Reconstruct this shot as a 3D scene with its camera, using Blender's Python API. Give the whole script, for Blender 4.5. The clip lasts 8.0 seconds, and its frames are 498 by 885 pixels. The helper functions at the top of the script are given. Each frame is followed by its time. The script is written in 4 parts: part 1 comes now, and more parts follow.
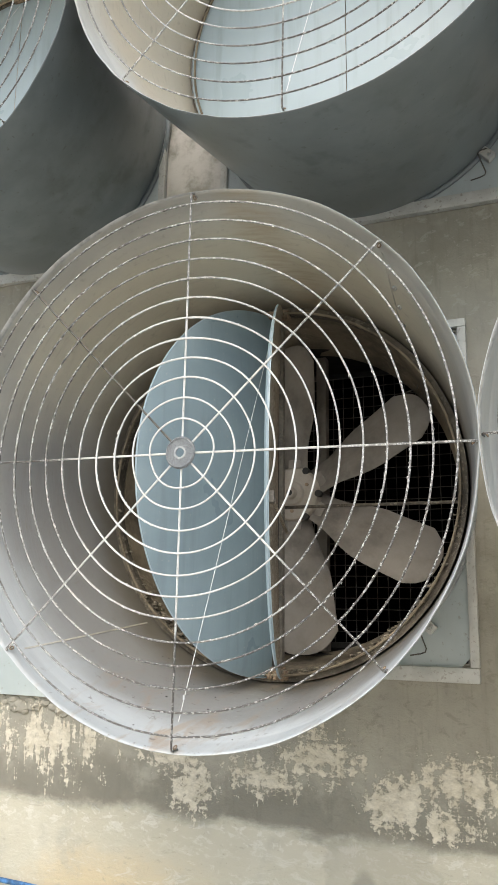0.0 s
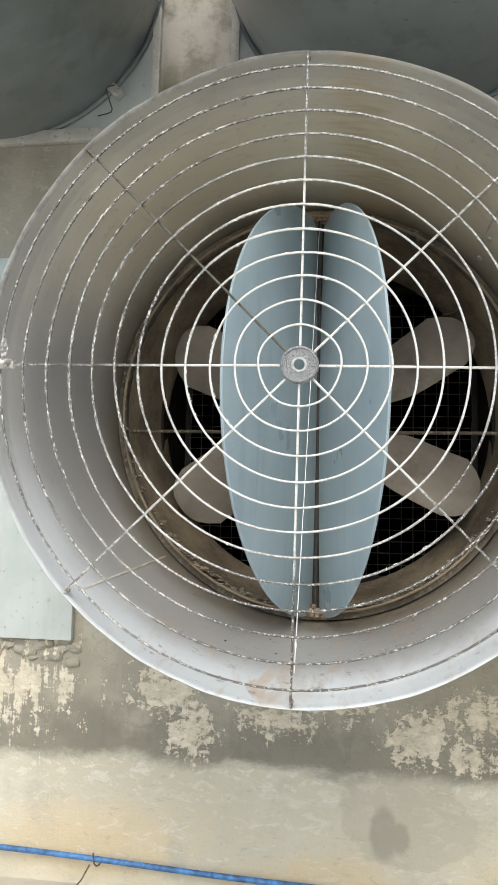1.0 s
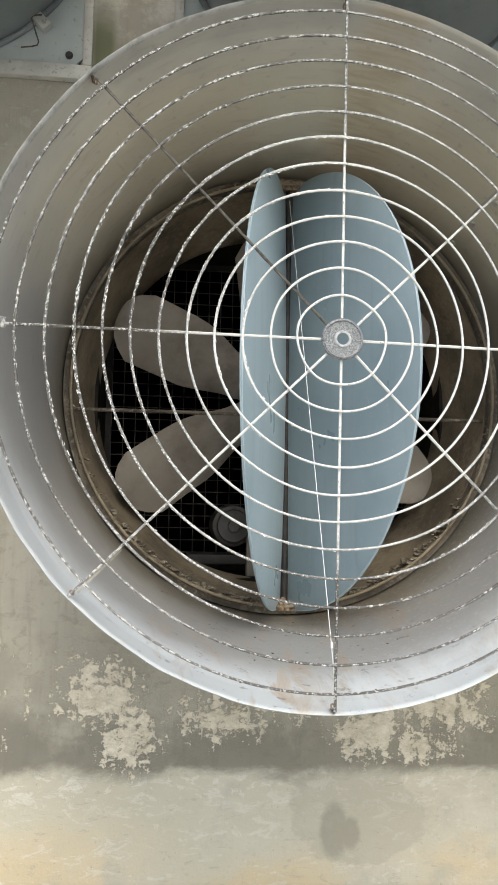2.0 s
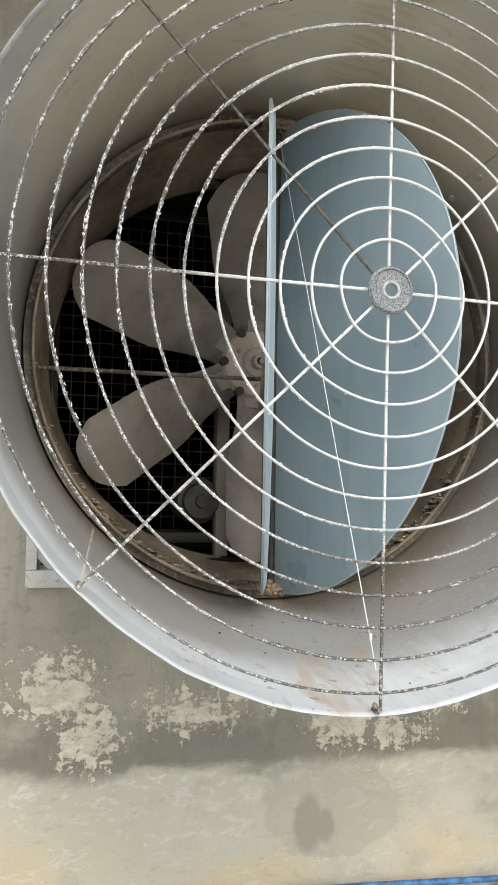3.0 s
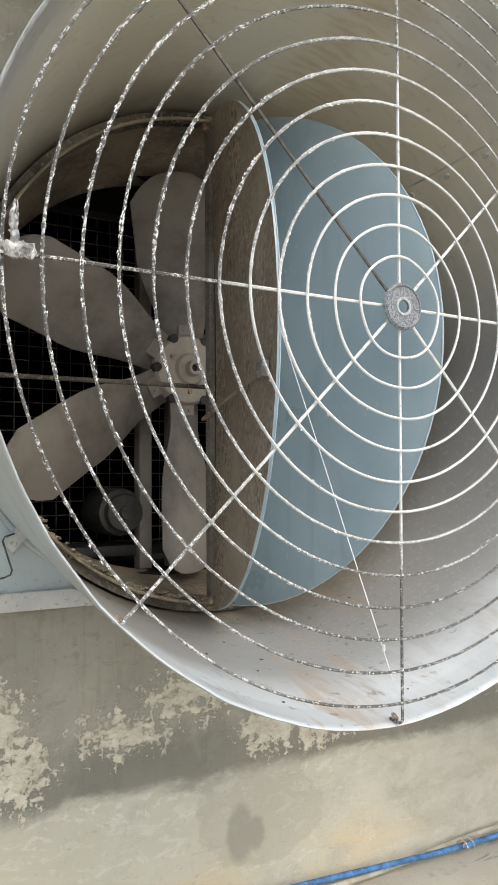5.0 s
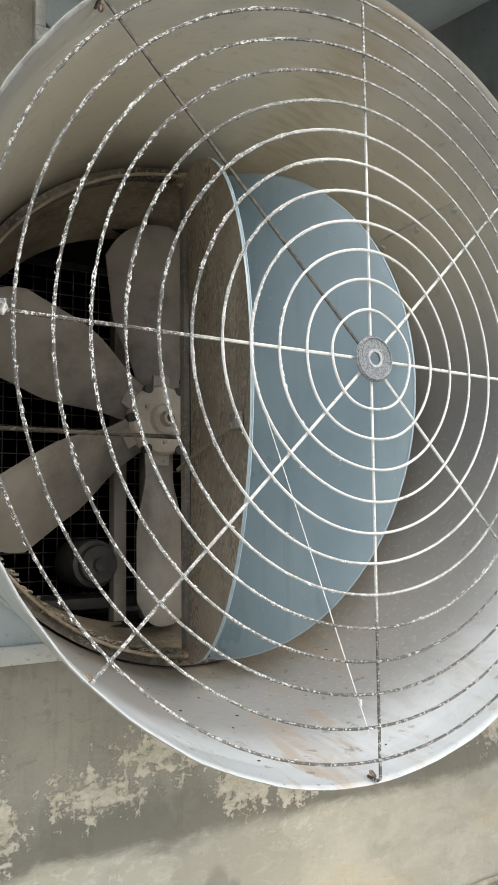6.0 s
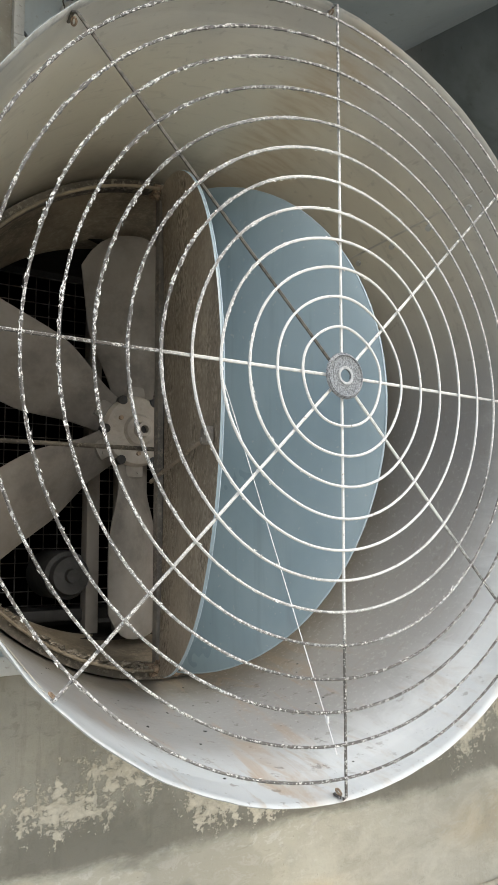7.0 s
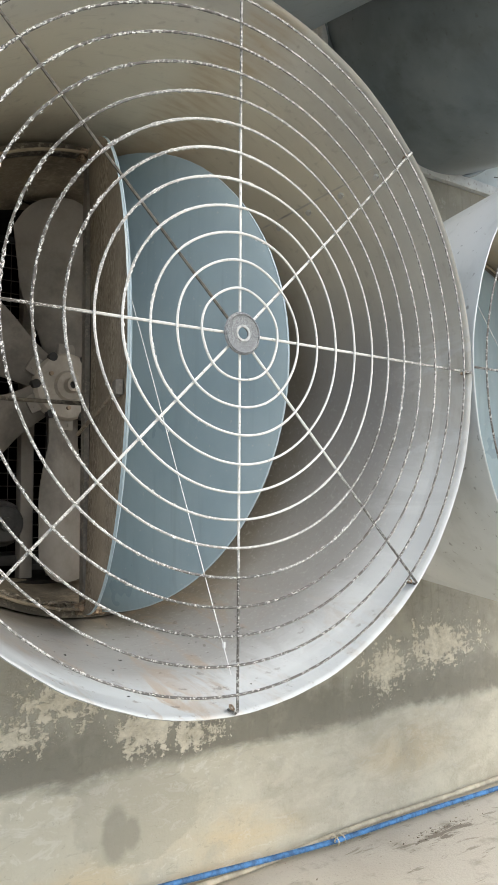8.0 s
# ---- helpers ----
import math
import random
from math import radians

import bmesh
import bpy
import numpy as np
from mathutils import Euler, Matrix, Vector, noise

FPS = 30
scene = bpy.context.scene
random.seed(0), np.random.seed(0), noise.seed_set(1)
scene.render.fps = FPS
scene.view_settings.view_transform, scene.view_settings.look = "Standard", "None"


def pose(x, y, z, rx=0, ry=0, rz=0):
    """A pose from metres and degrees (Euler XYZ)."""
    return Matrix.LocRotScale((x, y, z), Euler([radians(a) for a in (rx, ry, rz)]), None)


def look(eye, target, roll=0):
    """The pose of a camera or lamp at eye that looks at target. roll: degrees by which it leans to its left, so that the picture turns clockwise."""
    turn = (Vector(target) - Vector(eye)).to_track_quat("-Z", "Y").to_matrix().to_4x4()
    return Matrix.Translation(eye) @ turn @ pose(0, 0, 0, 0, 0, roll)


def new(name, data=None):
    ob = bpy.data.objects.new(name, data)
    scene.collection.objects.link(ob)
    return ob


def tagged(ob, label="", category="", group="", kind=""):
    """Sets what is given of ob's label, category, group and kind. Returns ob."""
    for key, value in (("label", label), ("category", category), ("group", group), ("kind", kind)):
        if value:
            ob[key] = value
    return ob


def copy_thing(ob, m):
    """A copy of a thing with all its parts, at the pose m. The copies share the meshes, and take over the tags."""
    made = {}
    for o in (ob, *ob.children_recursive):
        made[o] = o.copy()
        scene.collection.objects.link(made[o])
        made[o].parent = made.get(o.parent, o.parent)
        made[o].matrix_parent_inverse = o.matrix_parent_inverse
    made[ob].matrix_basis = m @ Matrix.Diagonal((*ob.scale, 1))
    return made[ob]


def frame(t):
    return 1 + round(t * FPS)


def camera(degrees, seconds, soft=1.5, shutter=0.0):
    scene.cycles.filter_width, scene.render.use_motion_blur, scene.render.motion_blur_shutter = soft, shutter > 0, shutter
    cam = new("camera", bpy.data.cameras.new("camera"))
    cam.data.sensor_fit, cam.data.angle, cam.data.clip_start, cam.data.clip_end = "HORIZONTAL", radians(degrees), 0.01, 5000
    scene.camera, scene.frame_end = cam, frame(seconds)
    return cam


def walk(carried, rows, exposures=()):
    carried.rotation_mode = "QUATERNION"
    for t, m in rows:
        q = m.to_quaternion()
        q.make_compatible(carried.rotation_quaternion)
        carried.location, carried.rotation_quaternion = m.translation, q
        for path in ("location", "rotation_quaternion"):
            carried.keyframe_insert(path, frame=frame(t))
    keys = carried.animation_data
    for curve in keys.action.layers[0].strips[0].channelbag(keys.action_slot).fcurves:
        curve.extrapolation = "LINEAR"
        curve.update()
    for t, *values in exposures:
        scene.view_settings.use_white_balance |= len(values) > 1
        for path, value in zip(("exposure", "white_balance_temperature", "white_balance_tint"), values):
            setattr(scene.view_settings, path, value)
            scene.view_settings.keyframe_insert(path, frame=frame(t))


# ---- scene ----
cam = camera(35.3, 8.0, 1.05)
METRES = 2.75
START = pose(1.048, -3.162, 1.406, 10.9, -0.6, 22.2)
ROWS = [
    (0.0, 0.0, 0.0, 0.0, -0.0, 0.0, -0.0),
    (0.5, -0.1428, 0.1065, -0.0198, -4.8, -4.1, -1.37),
    (1.0, -0.2843, 0.1533, -0.0195, -13.49, -5.19, -3.29),
    (1.5, -0.3522, 0.2391, -0.0425, -21.8, -5.02, -4.48),
    (2.0, -0.447, 0.2934, -0.0472, -27.97, -5.0, -5.61),
    (3.5, -0.5143, 0.4939, -0.0852, -40.79, -6.63, -7.69),
    (4.0, -0.574, 0.5338, -0.0889, -46.05, -6.76, -8.19),
    (4.5, -0.5963, 0.549, -0.0828, -49.59, -6.09, -8.06),
    (5.0, -0.597, 0.5551, -0.0807, -51.45, -4.49, -7.8),
    (6.5, -0.5897, 0.5522, -0.0727, -53.56, -0.13, -7.81),
    (7.0, -0.588, 0.548, -0.0685, -54.37, -0.21, -8.24),
    (7.5, -0.6071, 0.5273, -0.0622, -55.54, -1.18, -8.5),
    (8.0, -0.6031, 0.4741, -0.0704, -56.82, -2.5, -8.6),
]
walk(cam, [(t, START @ pose(METRES * x, METRES * y, METRES * z, 90 + pitch, roll, yaw)) for t, x, y, z, yaw, pitch, roll in ROWS], [(0.0, 0.97, 6580, 5), (8.0, 0.97, 6580, 5)])

# ---- daylight ----
world = bpy.data.worlds.new("sky")
scene.world = world
world.use_nodes = True
sky = world.node_tree.nodes.new("ShaderNodeTexSky")
sky.sky_type = "NISHITA"
sky.sun_disc = False
sky.sun_elevation, sky.sun_rotation = radians(47), radians(174)
sky.air_density, sky.dust_density = 1.0, 3.0
back = world.node_tree.nodes["Background"]
back.inputs["Strength"].default_value = 0.15
world.node_tree.links.new(sky.outputs["Color"], back.inputs["Color"])
sun = new("sun", bpy.data.lights.new("sun", "SUN"))
sun.data.energy, sun.data.angle, sun.data.color = 0.55, radians(35), (1.0, 0.98, 0.95)
sun.matrix_world = look((0.5, -5.0, 5.4), (0, 0, 0))


# ---- materials ----
class Mat:
    """A node material with short ways to make its nodes."""

    def __init__(self, name, rough=0.6, metal=0.0):
        self.mat = bpy.data.materials.new(name)
        self.mat.use_nodes = True
        self.nodes, self.links = self.mat.node_tree.nodes, self.mat.node_tree.links
        self.bsdf = self.nodes["Principled BSDF"]
        self.bsdf.inputs["Roughness"].default_value = rough
        self.bsdf.inputs["Metallic"].default_value = metal
        self.coord = self.nodes.new("ShaderNodeTexCoord").outputs["Object"]

    def put(self, socket, value):
        if isinstance(value, bpy.types.NodeSocket):
            self.links.new(value, socket)
        else:
            socket.default_value = value

    def scaled(self, x, y, z, ox=0.0, oy=0.0, oz=0.0):
        n = self.nodes.new("ShaderNodeMapping")
        self.links.new(self.coord, n.inputs["Vector"])
        n.inputs["Scale"].default_value = (x, y, z)
        n.inputs["Location"].default_value = (ox, oy, oz)
        return n.outputs["Vector"]

    def noise(self, scale, detail=4.0, rough=0.55, vector=None, distortion=0.0):
        n = self.nodes.new("ShaderNodeTexNoise")
        self.links.new(vector or self.coord, n.inputs["Vector"])
        for key, v in (("Scale", scale), ("Detail", detail), ("Roughness", rough), ("Distortion", distortion)):
            n.inputs[key].default_value = v
        return n.outputs["Fac"]

    def step(self, value, low, high, to_low=0.0, to_high=1.0):
        n = self.nodes.new("ShaderNodeMapRange")
        n.interpolation_type = "SMOOTHSTEP"
        self.put(n.inputs["Value"], value)
        for key, v in (("From Min", low), ("From Max", high), ("To Min", to_low), ("To Max", to_high)):
            n.inputs[key].default_value = v
        return n.outputs["Result"]

    def calc(self, kind, a, b=0.0):
        n = self.nodes.new("ShaderNodeMath")
        n.operation = kind
        self.put(n.inputs[0], a)
        self.put(n.inputs[1], b)
        return n.outputs["Value"]

    def axis(self, letter, vector=None):
        n = self.nodes.new("ShaderNodeSeparateXYZ")
        self.links.new(vector or self.coord, n.inputs["Vector"])
        return n.outputs[letter]

    def mix(self, fac, a, b):
        n = self.nodes.new("ShaderNodeMix")
        n.data_type = "RGBA"
        self.put(n.inputs["Factor"], fac)
        self.put(n.inputs[6], a if isinstance(a, bpy.types.NodeSocket) else (*a, 1))
        self.put(n.inputs[7], b if isinstance(b, bpy.types.NodeSocket) else (*b, 1))
        return n.outputs[2]

    def bump(self, height, strength=0.3, distance=0.01):
        n = self.nodes.new("ShaderNodeBump")
        n.inputs["Strength"].default_value, n.inputs["Distance"].default_value = strength, distance
        self.put(n.inputs["Height"], height)
        self.links.new(n.outputs["Normal"], self.bsdf.inputs["Normal"])

    def done(self, colour, rough=None):
        self.put(self.bsdf.inputs["Base Color"], colour if isinstance(colour, bpy.types.NodeSocket) else (*colour, 1))
        if rough is not None:
            self.put(self.bsdf.inputs["Roughness"], rough)
        return self.mat


def fibreglass(name, film_low, film_bounce, deep_amount):
    """Light grey moulded fibreglass, dusty inside the cone, with skylight and bounce painted in."""
    m = Mat(name)
    x, depth, z = m.axis("X"), m.axis("Y"), m.axis("Z")
    cloud, fine = m.noise(2.2, 5, 0.6), m.noise(34, 4, 0.6)
    streak = m.noise(9, 4, 0.6, m.scaled(1, 6, 1))
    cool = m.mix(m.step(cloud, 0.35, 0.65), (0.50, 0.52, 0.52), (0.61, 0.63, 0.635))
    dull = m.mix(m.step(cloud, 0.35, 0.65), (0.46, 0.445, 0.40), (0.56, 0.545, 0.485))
    # cool sky tint low down, warm ground bounce higher up, painted by height
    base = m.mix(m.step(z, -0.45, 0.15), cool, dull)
    # dirt grows inwards; the left side's shade is added to it
    dirt_shade = m.calc("ADD", m.calc("ADD", m.step(depth, -1.12, -0.62), m.step(x, 0.0, -0.7, 0.0, 0.3)), m.calc("MULTIPLY", m.calc("SUBTRACT", cloud, 0.5), 0.9))
    # film paler overhead, where the ground's bounced light is painted in
    film = m.mix(m.step(m.calc("ADD", z, m.calc("MULTIPLY", m.calc("SUBTRACT", cloud, 0.5), 0.4)), 0.0, 0.6), film_low, film_bounce)
    base = m.mix(m.step(dirt_shade, 0.0, 0.85, 0.0, 0.9), base, film)
    base = m.mix(m.step(streak, 0.54, 0.75, 0.0, 0.25), base, (0.30, 0.26, 0.21))
    base = m.mix(m.step(fine, 0.60, 0.72, 0.0, 0.25), base, (0.22, 0.195, 0.16))
    scratch = m.noise(30, 5, 0.75, m.scaled(0.5, 0.18, 0.5, 3, 1, 2), 1.2)
    base = m.mix(m.step(scratch, 0.64, 0.72, 0.0, 0.4), base, (0.28, 0.25, 0.21))
    # darker towards the throat
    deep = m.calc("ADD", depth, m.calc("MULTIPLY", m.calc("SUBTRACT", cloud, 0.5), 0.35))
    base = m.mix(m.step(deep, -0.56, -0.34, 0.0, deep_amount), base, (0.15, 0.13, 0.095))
    # grimy rim; pale skylight painted over the bottom of the mouth
    base = m.mix(m.step(depth, -1.106, -1.112, 0.0, 0.7), base, m.mix(m.step(m.noise(20, 4, 0.7), 0.4, 0.6), (0.27, 0.265, 0.25), (0.50, 0.50, 0.48)))
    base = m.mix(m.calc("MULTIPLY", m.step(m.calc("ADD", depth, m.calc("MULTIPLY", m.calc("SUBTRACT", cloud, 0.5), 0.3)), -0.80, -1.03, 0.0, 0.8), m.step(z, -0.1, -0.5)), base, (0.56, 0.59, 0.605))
    # brown runs and scuffs in the bottom of the cone
    low = m.step(z, -0.58, -0.76)
    run = m.noise(7, 5, 0.65, m.scaled(2.2, 0.55, 1, 0.4, 0.2, 0), 0.8)
    base = m.mix(m.calc("MULTIPLY", low, m.step(run, 0.50, 0.66, 0.0, 0.5)), base, (0.37, 0.27, 0.175))
    rust = m.calc("MULTIPLY", m.step(m.calc("ABSOLUTE", m.calc("ADD", m.calc("ADD", x, 0.05), m.calc("MULTIPLY", m.calc("SUBTRACT", run, 0.5), 0.5))), 0.075, 0.0), m.step(depth, -0.78, -0.98))
    base = m.mix(m.calc("MULTIPLY", m.calc("MULTIPLY", rust, low), 0.6), base, (0.42, 0.30, 0.19))
    base = m.mix(m.calc("MULTIPLY", low, m.step(m.noise(26, 5, 0.7), 0.60, 0.66, 0.0, 0.6)), base, (0.13, 0.11, 0.09))
    # one wide rusty drip in the roof of the cone
    drip = m.calc("ADD", m.calc("SUBTRACT", x, 0.17), m.calc("MULTIPLY", m.calc("SUBTRACT", cloud, 0.5), 0.3))
    drip = m.calc("MULTIPLY", m.step(m.calc("ABSOLUTE", drip), 0.13, 0.02), m.step(z, 0.45, 0.65))
    base = m.mix(m.calc("MULTIPLY", drip, m.step(streak, 0.35, 0.65, 0.2, 0.6)), base, (0.46, 0.36, 0.22))
    # pale wiped smears and specks on the side that faces the next fan
    side = m.step(m.calc("SUBTRACT", x, z), 0.5, 0.95)
    smear = m.noise(6, 6, 0.7, m.scaled(1, 0.35, 1, 2, 1, 5), 0.9)
    wiped = m.calc("MULTIPLY", m.calc("MULTIPLY", m.step(smear, 0.45, 0.60), side), m.step(depth, -0.75, -1.0))
    base = m.mix(m.calc("MULTIPLY", wiped, 0.75), base, (0.62, 0.645, 0.65))
    speck = m.calc("MULTIPLY", m.step(m.noise(75, 4, 0.75), 0.57, 0.63), side)
    base = m.mix(m.calc("MULTIPLY", speck, 0.2), base, (0.66, 0.67, 0.65))
    m.bump(m.calc("ADD", m.calc("MULTIPLY", fine, 0.3), streak), 0.12, 0.006)
    return m.done(base, m.step(cloud, 0.3, 0.7, 0.28, 0.48))


def outer_fibreglass(name, dark, pale, grime):
    """The outside of a cone with its grime, in a lit or a shaded tone."""
    m = Mat(name)
    cloud, fine = m.noise(1.8, 5, 0.6), m.noise(40, 3, 0.6)
    run = m.noise(5, 4, 0.6, m.scaled(1.5, 1, 0.5))
    base = m.mix(m.step(cloud, 0.35, 0.68), dark, pale)
    base = m.mix(m.step(run, 0.52, 0.72, 0.0, 0.5), base, grime)
    base = m.mix(m.step(fine, 0.64, 0.72, 0.0, 0.5), base, (0.10, 0.10, 0.09))
    m.bump(run, 0.1, 0.006)
    m.bsdf.inputs["Coat Weight"].default_value = 0.5
    m.bsdf.inputs["Coat Roughness"].default_value = 0.2
    return m.done(base, m.step(cloud, 0.3, 0.7, 0.3, 0.5))


def panel_paint():
    m = Mat("pale_panel_paint")
    cloud, fine = m.noise(3, 4, 0.6), m.noise(45, 4, 0.65)
    run = m.noise(7, 4, 0.6, m.scaled(3, 1, 0.35))
    base = m.mix(m.step(cloud, 0.3, 0.7), (0.41, 0.465, 0.47), (0.50, 0.55, 0.55))
    base = m.mix(m.step(run, 0.52, 0.78, 0.0, 0.35), base, (0.36, 0.37, 0.34))
    base = m.mix(m.step(fine, 0.62, 0.7, 0.0, 0.5), base, (0.25, 0.23, 0.19))
    m.bump(fine, 0.08, 0.003)
    return m.done(base, 0.5)


def frame_metal():
    m = Mat("dull_galvanised_steel", 0.5, 0.15)
    cloud, fine = m.noise(12, 4, 0.6), m.noise(60, 3, 0.6)
    base = m.mix(m.step(cloud, 0.3, 0.7), (0.47, 0.47, 0.44), (0.58, 0.58, 0.545))
    base = m.mix(m.step(fine, 0.56, 0.7, 0.0, 0.6), base, (0.24, 0.20, 0.16))
    m.bump(fine, 0.15, 0.003)
    return m.done(base, 0.5)


def shutter_blue(name, pale):
    m = Mat(name)
    cloud, fine = m.noise(3.5, 4, 0.6), m.noise(70, 3, 0.6)
    run = m.noise(6, 3, 0.6, m.scaled(3, 3, 0.25))
    base = m.mix(m.step(cloud, 0.3, 0.7), (0.255, 0.33, 0.368), (0.31, 0.385, 0.42))
    base = m.mix(pale, base, (0.40, 0.485, 0.535))
    base = m.mix(m.step(run, 0.5, 0.75, 0.0, 0.35), base, (0.18, 0.22, 0.235))
    base = m.mix(m.step(fine, 0.66, 0.72, 0.0, 0.4), base, (0.5, 0.5, 0.48))
    m.bump(m.calc("ADD", cloud, m.calc("MULTIPLY", run, 0.5)), 0.08, 0.01)
    m.bsdf.inputs["Sheen Weight"].default_value = 0.28
    m.bsdf.inputs["Sheen Tint"].default_value = (0.72, 0.90, 1.0, 1)
    m.bsdf.inputs["Sheen Roughness"].default_value = 0.45
    return m.done(base, m.step(cloud, 0.3, 0.7, 0.27, 0.38))


def dust(name, dark, pale, grit_amount=0.5, scale=5):
    m = Mat(name)
    cloud, grit = m.noise(scale, 5, 0.65), m.noise(62, 5, 0.78)
    base = m.mix(m.step(cloud, 0.32, 0.68), dark, pale)
    area = m.step(m.noise(scale * 1.6, 3, 0.6, m.scaled(1, 1, 0.6, 3, 5, 7)), 0.42, 0.60, 0.25, 1.0)
    base = m.mix(m.calc("MULTIPLY", area, m.step(grit, 0.52, 0.58, 0.0, grit_amount)), base, (0.58, 0.51, 0.40))
    base = m.mix(m.calc("MULTIPLY", area, m.step(grit, 0.47, 0.40, 0.0, grit_amount * 0.8)), base, (0.07, 0.058, 0.045))
    m.bump(m.calc("ADD", grit, cloud), 0.15 + 0.5 * grit_amount, 0.005)
    return m.done(base, 0.9)


def wire_paint():
    """White-painted wire: lint and flakes on one side of the guard, paint worn off on the other."""
    m = Mat("flaking_white_wire", 0.45)
    x, z = m.axis("X"), m.axis("Z")
    flake, big = m.noise(150, 4, 0.75), m.noise(5, 2, 0.5)
    radius = m.calc("SQRT", m.calc("ADD", m.calc("MULTIPLY", x, x), m.calc("MULTIPLY", z, z)))
    lint = m.calc("ADD", m.calc("MULTIPLY", x, -0.9), m.calc("MULTIPLY", z, 0.43))
    lint = m.step(m.calc("ADD", lint, m.calc("MULTIPLY", m.calc("SUBTRACT", big, 0.5), 0.35)), 0.18, 0.44)
    worn = m.calc("ADD", m.calc("MULTIPLY", x, 0.5), m.calc("MULTIPLY", z, -0.87))
    worn = m.step(m.calc("ADD", worn, m.calc("MULTIPLY", m.calc("SUBTRACT", big, 0.5), 0.5)), 0.36, 0.56)
    base = m.mix(m.step(flake, 0.60, 0.66), (0.64, 0.64, 0.615), (0.26, 0.24, 0.215))
    base = m.mix(m.calc("MULTIPLY", lint, m.step(m.calc("ADD", flake, m.calc("MULTIPLY", m.calc("SUBTRACT", m.noise(22, 3, 0.6), 0.5), 0.25)), 0.575, 0.53)), base, (0.08, 0.07, 0.06))
    base = m.mix(m.calc("MULTIPLY", worn, m.step(flake, 0.585, 0.535)), base, (0.055, 0.05, 0.045))
    dull = m.step(m.calc("ADD", radius, m.calc("MULTIPLY", m.calc("SUBTRACT", big, 0.5), 0.3)), 0.32, 0.66)
    base = m.mix(m.calc("MULTIPLY", dull, m.step(flake, 0.56, 0.50, 0.0, 0.85)), base, (0.085, 0.078, 0.07))
    m.bump(flake, 0.5, 0.004)
    return m.done(base, 0.45)


def plain(name, colour, rough=0.6, metal=0.0, spread=0.25, scale=20):
    m = Mat(name, rough, metal)
    fine = m.noise(scale, 4, 0.6)
    base = m.mix(m.step(fine, 0.3, 0.7), tuple(c * (1 - spread) for c in colour), tuple(min(1, c * (1 + spread)) for c in colour))
    m.bump(fine, 0.15, 0.004)
    return m.done(base, rough)


def wall_plaster():
    """Cement wall: a grey damp band, the cones' shade painted in, over a cream foot, with flaked cream patches."""
    m = Mat("stained_cement_render", 0.85)
    x, z = m.axis("X"), m.axis("Z")
    big, mid, fine = m.noise(1.1, 5, 0.6), m.noise(5, 6, 0.65), m.noise(60, 4, 0.65)
    wide = m.noise(2.6, 9, 0.70, m.scaled(1, 1, 1.9, 3.1, 0, 5.3), 0.35)
    rag = m.noise(16, 6, 0.72, m.scaled(1, 1, 1.5, 1.1, 0, 2.3), 0.5)
    grey = m.mix(m.step(big, 0.35, 0.65), (0.255, 0.24, 0.195), (0.375, 0.355, 0.30))
    grey = m.mix(m.step(mid, 0.45, 0.65, 0.0, 0.65), grey, (0.40, 0.38, 0.315))
    grey = m.mix(m.step(rag, 0.52, 0.64, 0.0, 0.4), grey, (0.20, 0.187, 0.145))
    streak = m.noise(11, 6, 0.66, m.scaled(2.6, 1, 0.28))
    grey = m.mix(m.step(streak, 0.5, 0.7, 0.0, 0.3), grey, (0.17, 0.158, 0.125))
    # damp belt just over the foot, with the soft shade under the cones painted in
    damp_shade = m.calc("MULTIPLY", m.step(z, 0.44, 0.50), m.step(m.calc("ADD", z, m.calc("MULTIPLY", m.calc("SUBTRACT", mid, 0.5), 0.4)), 0.72, 0.56))
    grey = m.mix(m.calc("MULTIPLY", damp_shade, 0.65), grey, (0.165, 0.155, 0.125))
    cream = m.mix(m.step(big, 0.35, 0.68), (0.475, 0.447, 0.355), (0.57, 0.545, 0.46))
    def spot_field(cx, cz, rx, rz):
        u = m.calc("DIVIDE", m.calc("SUBTRACT", x, cx), rx)
        v = m.calc("DIVIDE", m.calc("SUBTRACT", z, cz), rz)
        return m.calc("SUBTRACT", 1.0, m.calc("SQRT", m.calc("ADD", m.calc("MULTIPLY", u, u), m.calc("MULTIPLY", v, v))))

    # ochre stains low on the foot
    warm = m.noise(2.5, 6, 0.65, m.scaled(1, 1, 1.6, 7.7, 0, 1.2), 0.4)
    ochre = -1.0
    for stain_at in ((-0.85, 0.16, 0.55, 0.20), (0.0, 0.08, 0.45, 0.13), (0.75, 0.13, 0.4, 0.14), (1.7, 0.30, 0.35, 0.16)):
        ochre = m.calc("MAXIMUM", ochre, spot_field(*stain_at))
    warm = m.step(m.calc("ADD", m.calc("MULTIPLY", m.calc("SUBTRACT", warm, 0.5), 2.2), ochre), -0.1, 0.9)
    cream = m.mix(m.calc("MULTIPLY", warm, 0.85), cream, (0.55, 0.45, 0.29))
    cream = m.mix(m.step(mid, 0.50, 0.72, 0.0, 0.65), cream, (0.40, 0.385, 0.325))
    chips = m.calc("MULTIPLY", m.step(rag, 0.54, 0.58), m.step(z, 0.30, 0.44))
    cream = m.mix(m.calc("MULTIPLY", chips, 0.55), cream, (0.68, 0.665, 0.61))
    cream = m.mix(m.step(rag, 0.57, 0.70, 0.0, 0.45), cream, (0.40, 0.375, 0.30))
    cream = m.mix(m.step(m.noise(24, 5, 0.75), 0.63, 0.70, 0.0, 0.5), cream, (0.27, 0.245, 0.19))
    scar = m.noise(9, 7, 0.75, m.scaled(1, 1, 2.4, 2.2, 0, 9.4), 1.1)
